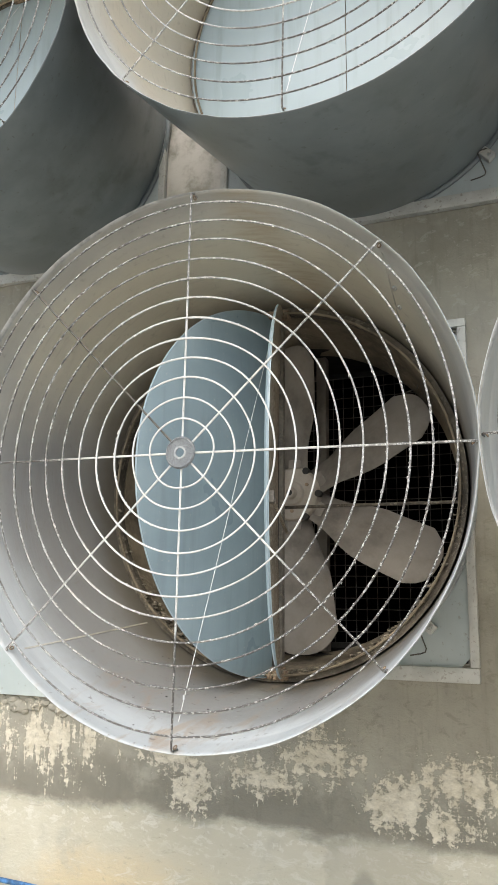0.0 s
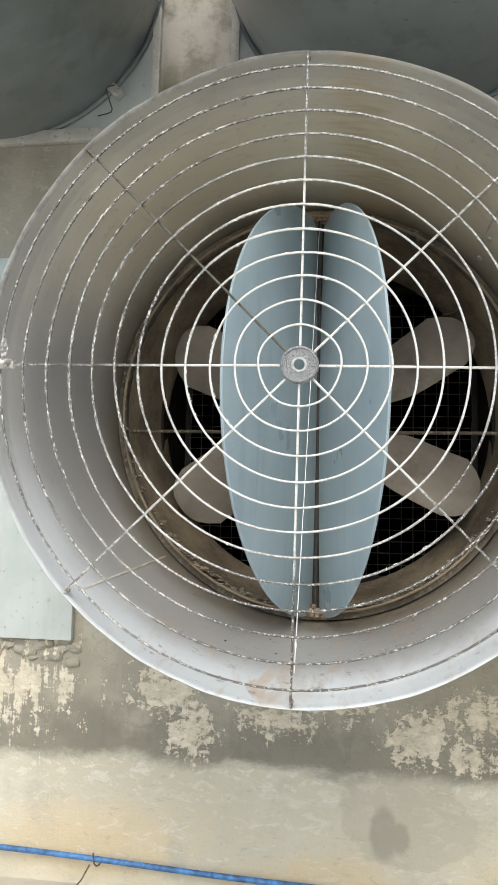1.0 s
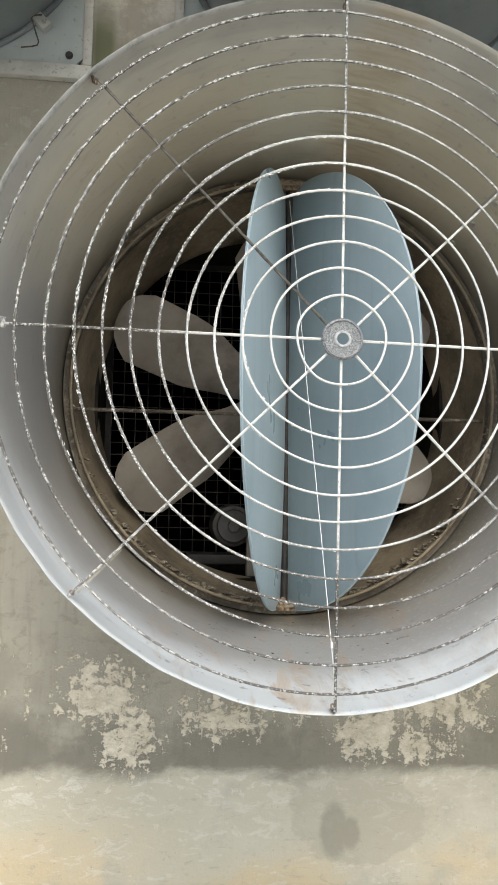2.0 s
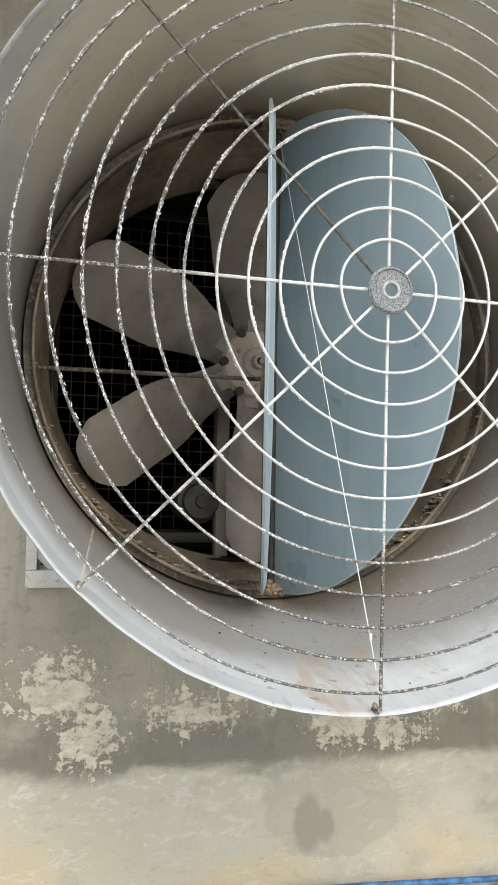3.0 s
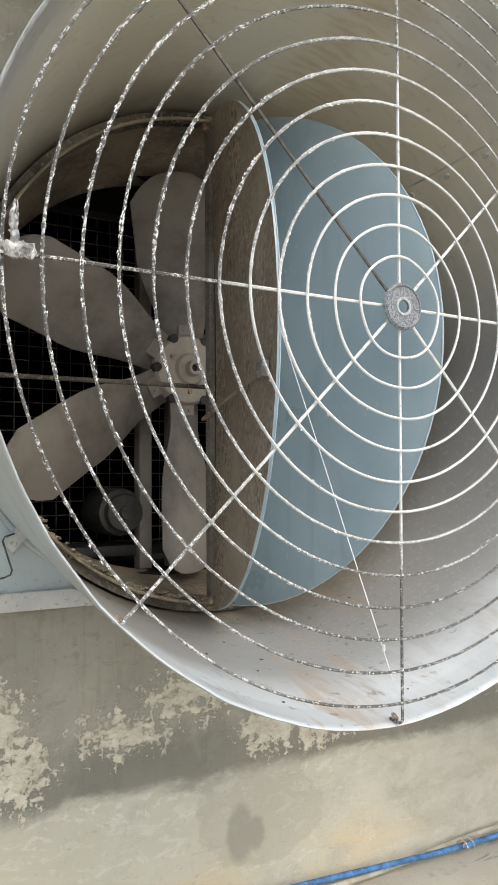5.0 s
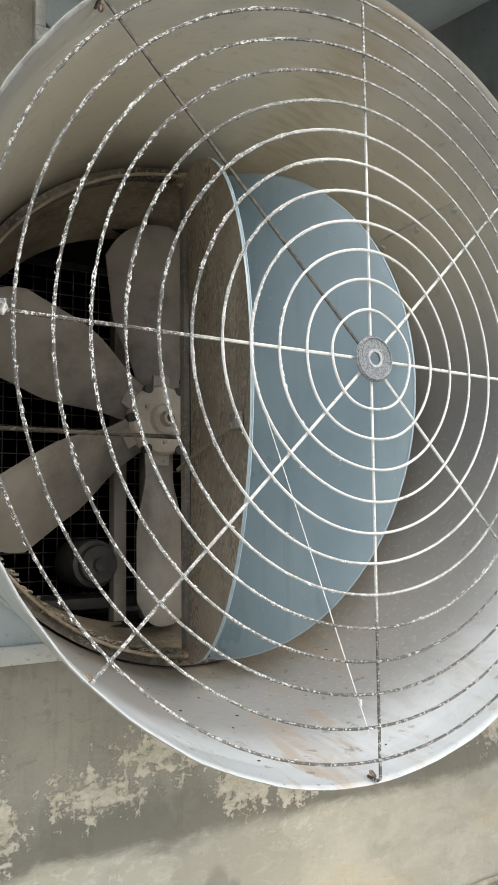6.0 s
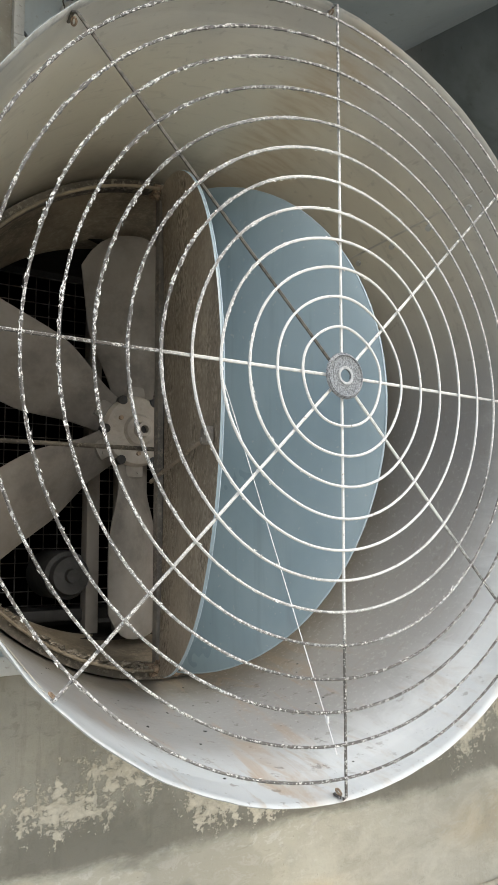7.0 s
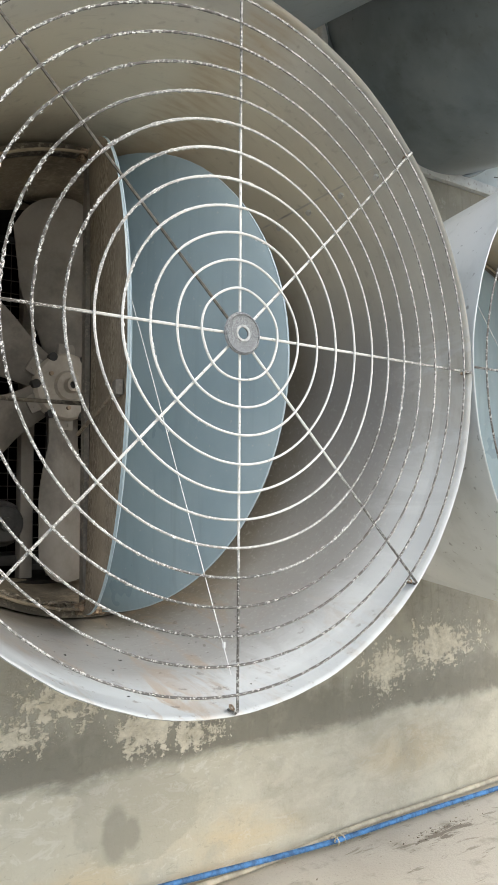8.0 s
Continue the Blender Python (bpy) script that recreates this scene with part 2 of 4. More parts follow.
    cream = m.mix(m.step(scar, 0.55, 0.62, 0.0, 0.4), cream, (0.64, 0.625, 0.57))
    cream = m.mix(m.step(scar, 0.42, 0.36, 0.0, 0.45), cream, (0.34, 0.32, 0.26))
    # foot greyer and darker towards the right
    right_grey = m.step(m.calc("ADD", x, m.calc("MULTIPLY", m.calc("SUBTRACT", wide, 0.5), 2.0)), 0.55, 1.2, 0.0, 0.55)
    cream = m.mix(right_grey, cream, m.mix(m.step(m.noise(4, 7, 0.7, m.scaled(1, 1, 1.4, 5, 0, 3), 0.5), 0.38, 0.62), (0.46, 0.44, 0.37), (0.31, 0.285, 0.23)))
    # the upper edge of the cream foot wanders by a few centimetres
    edge = m.calc("ADD", z, m.calc("MULTIPLY", m.calc("SUBTRACT", wide, 0.5), 0.20))
    edge = m.calc("ADD", edge, m.calc("MULTIPLY", m.calc("SUBTRACT", rag, 0.5), 0.05))
    foot = m.step(edge, 0.505, 0.445)
    # flaked patches, each with its own place above the foot
    field = -1.0
    for spot_at in ((-0.60, 0.75, 0.17, 0.13), (-0.49, 0.60, 0.13, 0.12), (-0.17, 0.68, 0.22, 0.09), (0.08, 0.75, 0.26, 0.11), (0.38, 0.63, 0.17, 0.13), (0.64, 0.70, 0.22, 0.12), (0.57, 0.57, 0.13, 0.08), (1.56, 0.67, 0.17, 0.14), (1.95, 0.74, 0.28, 0.12), (-1.25, 0.74, 0.38, 0.17), (-1.9, 0.72, 0.4, 0.18)):
        field = m.calc("MAXIMUM", field, spot_field(*spot_at))
    bits = m.noise(38, 6, 0.75, m.scaled(1, 1, 1.3, 4.1, 0, 0.7), 0.6)
    torn = m.calc("ADD", m.calc("MULTIPLY", wide, 0.35), m.calc("ADD", m.calc("MULTIPLY", rag, 0.45), m.calc("MULTIPLY", bits, 0.40)))
    torn = m.calc("ADD", torn, m.calc("MULTIPLY", m.calc("SUBTRACT", streak, 0.5), 0.38))
    torn = m.calc("ADD", torn, m.calc("MULTIPLY", m.calc("SUBTRACT", fine, 0.5), 0.20))
    torn = m.calc("ADD", torn, m.calc("MULTIPLY", m.calc("SUBTRACT", streak, 0.55), m.step(x, -0.75, -1.0, 0.0, 0.7)))
    patch = m.step(m.calc("ADD", torn, m.calc("MULTIPLY", field, 0.17)), 0.632, 0.682)
    base = m.mix(foot, grey, cream)
    base = m.mix(m.calc("MULTIPLY", patch, m.step(bits, 0.35, 0.6, 0.65, 0.95)), base, m.mix(m.step(rag, 0.35, 0.65), (0.51, 0.46, 0.355), (0.70, 0.65, 0.54)))
    # pale limewash high between the panels
    pale = m.calc("MULTIPLY", m.step(z, 3.15, 3.3), m.step(mid, 0.36, 0.56))
    base = m.mix(m.calc("MULTIPLY", pale, 0.85), base, (0.58, 0.56, 0.52))
    scrape = m.calc("MULTIPLY", m.step(rag, 0.55, 0.62), m.step(z, 2.2, 2.5))
    base = m.mix(m.calc("MULTIPLY", scrape, 0.45), base, (0.50, 0.48, 0.43))
    ax = m.calc("DIVIDE", m.calc("ADD", x, 0.665), 0.055)
    algae = m.calc("MULTIPLY", m.step(m.calc("ABSOLUTE", ax), 1.1, 0.4), m.calc("MULTIPLY", m.step(z, 2.9, 3.05), m.step(z, 3.42, 3.2)))
    base = m.mix(m.calc("MULTIPLY", algae, m.step(mid, 0.3, 0.55, 0.3, 0.85)), base, (0.13, 0.145, 0.075))
    # one kidney-shaped damp spot inside a wide faint tide mark
    spot = m.calc("MAXIMUM", spot_field(0.243, 0.272, 0.056, 0.105), m.calc("MULTIPLY", spot_field(0.302, 0.262, 0.042, 0.062), 0.8))
    spot = m.step(m.calc("ADD", spot, m.calc("MULTIPLY", m.calc("SUBTRACT", rag, 0.5), 0.5)), -0.12, 0.30)
    base = m.mix(m.calc("MULTIPLY", spot, 0.72), base, (0.25, 0.235, 0.19))
    tide = m.calc("ADD", spot_field(0.34, 0.33, 0.25, 0.19), m.calc("MULTIPLY", m.calc("SUBTRACT", wide, 0.5), 1.4))
    tide = m.step(tide, -0.03, 0.08, 0.0, 0.34)
    base = m.mix(tide, base, (0.31, 0.29, 0.235))
    base = m.mix(m.step(fine, 0.65, 0.74, 0.0, 0.5), base, (0.17, 0.155, 0.12))
    relief = m.calc("ADD", m.calc("MULTIPLY", patch, -0.6), m.calc("ADD", m.calc("MULTIPLY", fine, 0.35), m.calc("ADD", mid, m.calc("MULTIPLY", rag, 0.5))))
    m.bump(relief, 0.55, 0.012)
    return m.done(base, m.step(mid, 0.3, 0.7, 0.7, 0.92))


def ground_cement():
    m = Mat("worn_cement_ground", 0.85)
    big, mid, fine = m.noise(0.8, 5, 0.6), m.noise(6, 5, 0.65), m.noise(70, 4, 0.65)
    base = m.mix(m.step(big, 0.35, 0.65), (0.43, 0.395, 0.335), (0.53, 0.495, 0.43))
    base = m.mix(m.step(mid, 0.55, 0.7, 0.0, 0.6), base, (0.26, 0.23, 0.18))
    smear = m.noise(7, 6, 0.7, m.scaled(0.45, 2.2, 1, 0.6, 0.3, 0), 0.6)
    base = m.mix(m.step(smear, 0.58, 0.66, 0.0, 0.6), base, (0.17, 0.145, 0.105))
    # a dragged smear of mud beside the pipes
    u = m.calc("DIVIDE", m.calc("SUBTRACT", m.axis("X"), 1.68), 0.30)
    v = m.calc("DIVIDE", m.calc("ADD", m.axis("Y"), 0.20), 0.075)
    mud = m.calc("SUBTRACT", 1.0, m.calc("SQRT", m.calc("ADD", m.calc("MULTIPLY", u, u), m.calc("MULTIPLY", v, v))))
    mud = m.step(m.calc("ADD", mud, m.calc("MULTIPLY", m.calc("SUBTRACT", m.noise(16, 6, 0.75, m.scaled(0.5, 1.8, 1), 0.8), 0.5), 4.0)), 0.35, 0.75)
    base = m.mix(m.calc("MULTIPLY", mud, 0.75), base, (0.13, 0.105, 0.075))
    base = m.mix(m.step(fine, 0.62, 0.72, 0.0, 0.6), base, (0.14, 0.12, 0.10))
    m.bump(m.calc("ADD", fine, mid), 0.4, 0.01)
    return m.done(base, 0.85)


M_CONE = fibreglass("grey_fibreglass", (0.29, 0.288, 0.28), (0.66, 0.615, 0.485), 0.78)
# paler cream copy for the upper cones, their sunlit inside put into the film
M_IDLE = fibreglass("sunlit_cream_fibreglass", (0.58, 0.52, 0.42), (0.60, 0.55, 0.43), 0.2)
M_PANEL, M_FRAME = panel_paint(), frame_metal()
# upper cones: the shade on their undersides is put into the dark tones
M_OUTER = outer_fibreglass("shaded_weathered_fibreglass", (0.15, 0.172, 0.178), (0.235, 0.262, 0.268), (0.105, 0.117, 0.113))
# neighbour cone: skylight on its top is put into the pale tones
M_SKYLIT = outer_fibreglass("skylit_pale_fibreglass", (0.64, 0.67, 0.67), (0.76, 0.78, 0.78), (0.50, 0.52, 0.51))
M_MIDGREY = outer_fibreglass("mid_grey_fibreglass", (0.30, 0.325, 0.32), (0.42, 0.445, 0.44), (0.22, 0.235, 0.23))
M_SHUTTER, M_DUST, M_WIRE = shutter_blue("blue_grey_shutter_sheet", 0.0), dust("caked_brown_dust", (0.30, 0.25, 0.19), (0.47, 0.405, 0.315), 0.85, 2.5), wire_paint()
# paler copy of the shutter sheet, the upper fans' stronger skylight in its colour
M_LIT_SHEET = shutter_blue("skylit_shutter_sheet", 0.7)
M_BLADE = dust("dusty_fan_blade", (0.14, 0.123, 0.106), (0.315, 0.285, 0.25), 0.06, 3)
M_COLLAR = dust("greasy_collar_dust", (0.12, 0.098, 0.07), (0.33, 0.275, 0.195), 0.2, 3)
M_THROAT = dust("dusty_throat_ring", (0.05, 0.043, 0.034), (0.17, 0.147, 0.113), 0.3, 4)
M_WALL, M_GROUND = wall_plaster(), ground_cement()
M_DARK = plain("dark_greasy_steel", (0.03, 0.028, 0.026), 0.6)
M_POST = dust("dusty_grey_post", (0.16, 0.145, 0.125), (0.28, 0.255, 0.22), 0.3, 6)
M_SEAM = plain("dusty_joint_strip", (0.50, 0.475, 0.41), 0.6, scale=12)
M_CAKE = dust("caked_dirt_crumbs", (0.10, 0.085, 0.065), (0.30, 0.26, 0.20), 0.5, 30)
M_MESH = plain("dusty_screen_wire", (0.15, 0.143, 0.135), 0.6, 0.3)
# near-black and dull: the deep shade behind the fan is put into these colours
M_HOUSE = plain("shade_dark_housing", (0.03, 0.027, 0.024), 0.85)
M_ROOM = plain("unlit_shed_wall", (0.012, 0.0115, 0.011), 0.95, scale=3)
for shade_black in (M_HOUSE, M_ROOM):
    shade_black.node_tree.nodes["Principled BSDF"].inputs["Specular IOR Level"].default_value = 0.1
M_MOTOR = plain("grey_motor_casing", (0.075, 0.073, 0.07), 0.55, 0.2)
M_STRING = plain("white_nylon_cord", (0.75, 0.76, 0.76), 0.5, spread=0.08)
M_BLUE = plain("blue_plastic_pipe", (0.05, 0.155, 0.35), 0.5, spread=0.5, scale=30)
M_BEIGE = plain("dusty_beige_pipe", (0.42, 0.38, 0.30), 0.7, scale=14)
M_HUB = plain("dusty_clear_plastic", (0.17, 0.178, 0.185), 0.3, spread=0.8, scale=330)
M_BOSS = plain("dusty_moulded_ring", (0.36, 0.37, 0.37), 0.45, scale=90)
M_LINT = plain("off_white_lint", (0.76, 0.75, 0.72), 0.8, spread=0.12, scale=200)
M_PLATE = dust("dusty_hub_plate", (0.38, 0.335, 0.28), (0.50, 0.45, 0.385), 0.12, 7)
M_FILM = plain("torn_silvery_film", (0.42, 0.41, 0.39), 0.3, 0.2, 0.5, 60)
M_BARE = plain("bare_dark_wire", (0.11, 0.10, 0.085), 0.55, 0.3, 0.5, 70)
M_RUST = plain("rusted_bolt", (0.26, 0.19, 0.13), 0.8, 0.0, 0.5, 90)


# ---- mesh helpers ----
def part(name, bm, material, parent=None, label="", smooth=True):
    """Links a bmesh as one mesh object."""
    me = bpy.data.meshes.new(name)
    bm.to_mesh(me)
    bm.free()
    for mt in material if isinstance(material, (list, tuple)) else [material]:
        me.materials.append(mt)
    if smooth:
        for p in me.polygons:
            p.use_smooth = True
        me.set_sharp_from_angle(angle=radians(35))
    ob = new(name, me)
    if parent is not None:
        ob.parent = parent
    return tagged(ob, label)


def box(bm, x0, x1, y0, y1, z0, z1, bevel=0.0):
    m = Matrix.LocRotScale(((x0 + x1) / 2, (y0 + y1) / 2, (z0 + z1) / 2), None, (x1 - x0, y1 - y0, z1 - z0))
    made = bmesh.ops.create_cube(bm, size=1, matrix=m)
    if bevel:
        edges = {e for v in made["verts"] for e in v.link_edges}
        bmesh.ops.bevel(bm, geom=list(edges), offset=bevel, segments=2, affect="EDGES", profile=0.6)
    return bm


def lathe(bm, profile, n=96, shut=False, a0=0.0, a1=2 * math.pi, change=None):
    """Turns (radius, y) pairs round the y axis."""
    full = abs(a1 - a0 - 2 * math.pi) < 1e-6
    count = n if full else n + 1
    rings = []
    for i in range(count):
        a = a0 + (a1 - a0) * i / n
        row = []
        for r, y in profile:
            p = Vector((r * math.cos(a), y, r * math.sin(a)))
            row.append(bm.verts.new(change(p) if change else p))
        rings.append(row)
    k = len(profile)
    for i in range(n):
        a, b = rings[i], rings[(i + 1) % count]
        for j in range(k if shut else k - 1):
            bm.faces.new((a[j], a[(j + 1) % k], b[(j + 1) % k], b[j]))
    bmesh.ops.recalc_face_normals(bm, faces=bm.faces)
    return bm


def tube(bm, points, r, n=8, loop=False, taper=None):
    """Sweeps a round section along points."""
    pts = [Vector(p) for p in points]
    rows, k = [], len(pts)
    side = None
    for i, p in enumerate(pts):
        a = pts[(i - 1) % k] if loop or i else p
        b = pts[(i + 1) % k] if loop or i < k - 1 else p
        t = (b - a).normalized()
        if side is None:
            side = t.orthogonal().normalized()
        side = (side - t * side.dot(t)).normalized()
        up = t.cross(side)
        rr = r * (taper(i / (k - 1)) if taper else 1)
        rows.append([bm.verts.new(p + (side * math.cos(2 * math.pi * j / n) + up * math.sin(2 * math.pi * j / n)) * rr) for j in range(n)])
    for i in range(k if loop else k - 1):
        a, b = rows[i], rows[(i + 1) % k]
        for j in range(n):
            bm.faces.new((a[j], a[(j + 1) % n], b[(j + 1) % n], b[j]))
    if not loop:
        bm.faces.new(rows[0])
        bm.faces.new(rows[-1])
    bmesh.ops.recalc_face_normals(bm, faces=bm.faces)
    return bm


def rod(bm, a, b, r, n=12):
    return tube(bm, [a, b], r, n)


def thing(name, m, label, category, group=""):
    ob = new(name)
    ob.empty_display_size = 0.1
    ob.matrix_world = m
    return tagged(ob, label, category, group)


# ---- the setting ----
AXIS = 1.81
HALF = 0.705
# centres of the wall openings and the relative depth of their cones: x, z, depth
BAYS = {"main": (0.0, AXIS, 1.0), "next": (1.69, AXIS, 0.975), "above": (0.305, 3.735, 0.965), "above_before": (-1.41, 3.73, 0.945), "above_next": (1.905, 3.735, 0.965)}


def wall_with_openings(name, x0, x1, z0, z1, depth, holes):
    bm = bmesh.new()
    xs = sorted({x0, x1, *(h[0] for h in holes), *(h[1] for h in holes)})
    zs = sorted({z0, z1, *(h[2] for h in holes), *(h[3] for h in holes)})

    def solid(i, j):
        if not (0 <= i < len(xs) - 1 and 0 <= j < len(zs) - 1):
            return False
        cx, cz = (xs[i] + xs[i + 1]) / 2, (zs[j] + zs[j + 1]) / 2
        return not any(a < cx < b and c < cz < d for a, b, c, d in holes)

    def quad(*ps):
        bm.faces.new([bm.verts.new(p) for p in ps])

    for i in range(len(xs) - 1):
        for j in range(len(zs) - 1):
            if not solid(i, j):
                continue
            a, b, c, d = xs[i], xs[i + 1], zs[j], zs[j + 1]
            quad((a, 0, c), (b, 0, c), (b, 0, d), (a, 0, d))
            quad((a, depth, d), (b, depth, d), (b, depth, c), (a, depth, c))
            if not solid(i - 1, j):
                quad((a, depth, c), (a, 0, c), (a, 0, d), (a, depth, d))
            if not solid(i + 1, j):
                quad((b, 0, c), (b, depth, c), (b, depth, d), (b, 0, d))
            if not solid(i, j - 1):
                quad((a, depth, c), (b, depth, c), (b, 0, c), (a, 0, c))
            if not solid(i, j + 1):
                quad((a, 0, d), (b, 0, d), (b, depth, d), (a, depth, d))
    bmesh.ops.remove_doubles(bm, verts=bm.verts, dist=1e-5)
    return part(name, bm, M_WALL, smooth=False)


holes = [(x - 0.66, x + 0.66, z - 0.66, z + 0.66) for x, z, _ in BAYS.values()]
wall = wall_with_openings("wall_north", -9, 9, -0.3, 6.2, 0.24, holes)
tagged(wall, "stained grey cement wall with a cream foot", "wall", kind="structure")

bm = bmesh.new()
vs = [bm.verts.new(p) for p in ((-300, -300, 0), (300, -300, 0), (300, 300, 0), (-300, 300, 0))]
bm.faces.new(vs)
ground = tagged(part("ground", bm, M_GROUND, smooth=False), "worn pale cement ground at the wall foot", "ground", kind="structure")

# unseen shed shell, added to keep daylight out behind the fans
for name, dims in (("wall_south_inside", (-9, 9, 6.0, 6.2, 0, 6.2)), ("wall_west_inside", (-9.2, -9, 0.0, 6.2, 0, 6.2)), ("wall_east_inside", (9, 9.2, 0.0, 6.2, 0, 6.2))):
    tagged(part(name, box(bmesh.new(), *dims), M_ROOM, smooth=False), "unseen inner wall of the shed, near-black for shade", "wall", kind="structure")
tagged(part("ceiling", box(bmesh.new(), -9.2, 9.2, 0.0, 6.2, 6.2, 6.4), M_ROOM, smooth=False), "unseen roof of the shed, near-black for shade", "ceiling", kind="structure")
tagged(part("floor", box(bmesh.new(), -9, 9, 0.24, 6.0, 0.005, 0.03), M_ROOM, smooth=False), "unseen floor of the shed, near-black for shade", "floor", kind="structure")


# ---- exhaust fans ----
MOUTH, THROAT = -1.115, -0.315


def askew(x):
    """How far the mouth falls back towards the wall at x."""
    return 0.016 * x if x < 0 else 0.028 * x


def skew(p):
    """The mouth stands a little askew to the wall."""
    near = max(0.0, (p.y / MOUTH - 0.8) / 0.2)
    a = math.atan2(p.z, p.x)
    k = 1 + near * 0.0055 * noise.noise(Vector((math.cos(a) * 4, math.sin(a) * 4, 2.0))) + near * 0.002 * noise.noise(Vector((math.cos(a) * 14, math.sin(a) * 14, 5.0)))
    k -= near * 0.006 * max(0.0, math.cos(2 * a - radians(90)))
    return Vector((p.x * k, p.y + askew(p.x) * (p.y / MOUTH), p.z * k))


def cone_r(y):
    return 0.70 + 0.131 * -y


def square_plate(bm, half, hole, y0, y1, n=96):
    """A square plate with a round hole."""
    rows = []
    for i in range(n):
        a = 2 * math.pi * (i + 0.5) / n
        c, s = math.cos(a), math.sin(a)
        k = half / max(abs(c), abs(s))
        rows.append([bm.verts.new(p) for p in ((hole * c, y0, hole * s), (k * c, y0, k * s), (k * c, y1, k * s), (hole * c, y1, hole * s))])
    for i in range(n):
        a, b = rows[i], rows[(i + 1) % n]
        for j in range(4):
            bm.faces.new((a[j], a[(j + 1) % 4], b[(j + 1) % 4], b[j]))
    bmesh.ops.recalc_face_normals(bm, faces=bm.faces)
    return bm


def square_frame(bm, outer, inner, y0, y1):
    for x0, x1, z0, z1 in ((-outer, outer, inner, outer), (-outer, outer, -outer, -inner), (-outer, -inner, -inner, inner), (inner, outer, -inner, inner)):
        box(bm, x0, x1, y0, y1, z0, z1)
    return bm


def shutter(parent, side, degrees, running, sheet):
    """One half-round flap of the butterfly shutter, standing open on the middle post."""
    a = radians(degrees)
    out = Vector((side * math.sin(a), -math.cos(a), 0))
    face = Vector((-side * math.cos(a), -math.sin(a), 0))
    radius, thick = 0.722, 0.007

    def rise(v):
        return v * (0.963 if v > 0 else 0.985)

    root = Vector((side * (0.018 if running else 0.002), THROAT - 0.012, 0.0))
    bm = bmesh.new()
    nr, na = 8, 48
    sheets = []
    for lift in (thick / 2, -thick / 2):
        rows = []
        for j in range(na + 1):
            b = -math.pi / 2 + math.pi * j / na
            row = []
            for i in range(nr + 1):
                r = radius * (i / (nr - 1) * 0.955 if i < nr else 1.0)
                u, v = max(r * math.cos(b), 0.0), rise(r * math.sin(b))
                crown = 0.012 * (1 - (r / radius) ** 2) - (0.009 if i == nr else 0.0)
                row.append(bm.verts.new(root + out * u + Vector((0, 0, v)) + face * (lift + crown)))
            rows.append(row)
        sheets.append(rows)
    for k, rows in enumerate(sheets):
        for j in range(na):
            for i in range(nr):
                f = bm.faces.new((rows[j][i], rows[j][i + 1], rows[j + 1][i + 1], rows[j + 1][i]))
                f.material_index = k
    for j in range(na):
        bm.faces.new((sheets[0][j][nr], sheets[0][j + 1][nr], sheets[1][j + 1][nr], sheets[1][j][nr]))
    bmesh.ops.remove_doubles(bm, verts=bm.verts, dist=1e-5)
    bmesh.ops.recalc_face_normals(bm, faces=bm.faces)
    flap = part("shutter_flap", bm, [sheet, M_DUST], parent, "half-round flap, blue-grey outside, brown dust inside")
    pts = [root + out * (radius * math.cos(b)) + Vector((0, 0, rise(radius * math.sin(b)))) - face * 0.006 for b in [math.pi * (j / 40 - 0.5) for j in range(41)]]
    part("edge_trim", tube(bmesh.new(), pts, 0.0018, 8), M_LIT_SHEET, flap, "thin pale rolled edge")
    if not running:
        return flap
    # clip that takes the closing rod
    clip = bmesh.new()
    c = root + out * 0.60 - face * 0.012 + Vector((0, 0, -0.11))
    box(clip, -0.009, 0.009, -0.026, 0.026, -0.018, 0.018, 0.003)
    rod(clip, (-0.012, 0.012, -0.008), (0.012, 0.012, -0.008), 0.006, 8)
    clip = part("rod_clip", clip, M_POST, flap, "dusty rod clip")
    clip.matrix_basis = Matrix.Translation(c) @ Matrix.Rotation(side * a, 4, "Z")
    part("closing_rod", rod(bmesh.new(), c, Vector((side * 0.03, THROAT + 0.03, -0.17)), 0.006), M_DUST, parent, "thin dusty closing rod")
    return flap


def blade_mesh():
    """A pressed paddle: narrow at the hub, swept forward, its tip cut to the collar's round."""
    bm = bmesh.new()
    nr, nw = 20, 10
    sheets = []
    for lift in (0.003, -0.003):
        rows = []
        for i in range(nr + 1):
            s = i / nr
            r = 0.070 + 0.575 * s
            k = min(1.0, s / 0.55)
            width = 0.12 + 0.15 * k * k * (3 - 2 * k)
            pitch = radians(38 - 12 * s) * min(1.0, 0.35 + 3 * s)
            row = []
            for j in range(nw + 1):
                q = 2 * j / nw - 1
                w = q * width / 2 + 0.045 * s
                # rounded tip corners
                rr = r - 0.075 * max(0.0, (s - 0.6) / 0.4) * abs(q) ** 3.2
                z = w * math.cos(pitch)
                x = rr * (1 - s) + s * math.sqrt(max(1e-4, rr * rr - z * z))
                camber = 0.020 * (1 - q * q) * min(1.0, s * 3)
                row.append(bm.verts.new((x, w * math.sin(pitch) - camber + lift, z)))
            rows.append(row)
        sheets.append(rows)
    for rows in sheets:
        for i in range(nr):
            for j in range(nw):
                bm.faces.new((rows[i][j], rows[i + 1][j], rows[i + 1][j + 1], rows[i][j + 1]))
    a, b = sheets
    for i in range(nr):
        for j in (0, nw):
            bm.faces.new((a[i][j], a[i + 1][j], b[i + 1][j], b[i][j]))
    for j in range(nw):
        for i in (0, nr):
            bm.faces.new((a[i][j], a[i][j + 1], b[i][j + 1], b[i][j]))
    bmesh.ops.recalc_face_normals(bm, faces=bm.faces)
    return bm


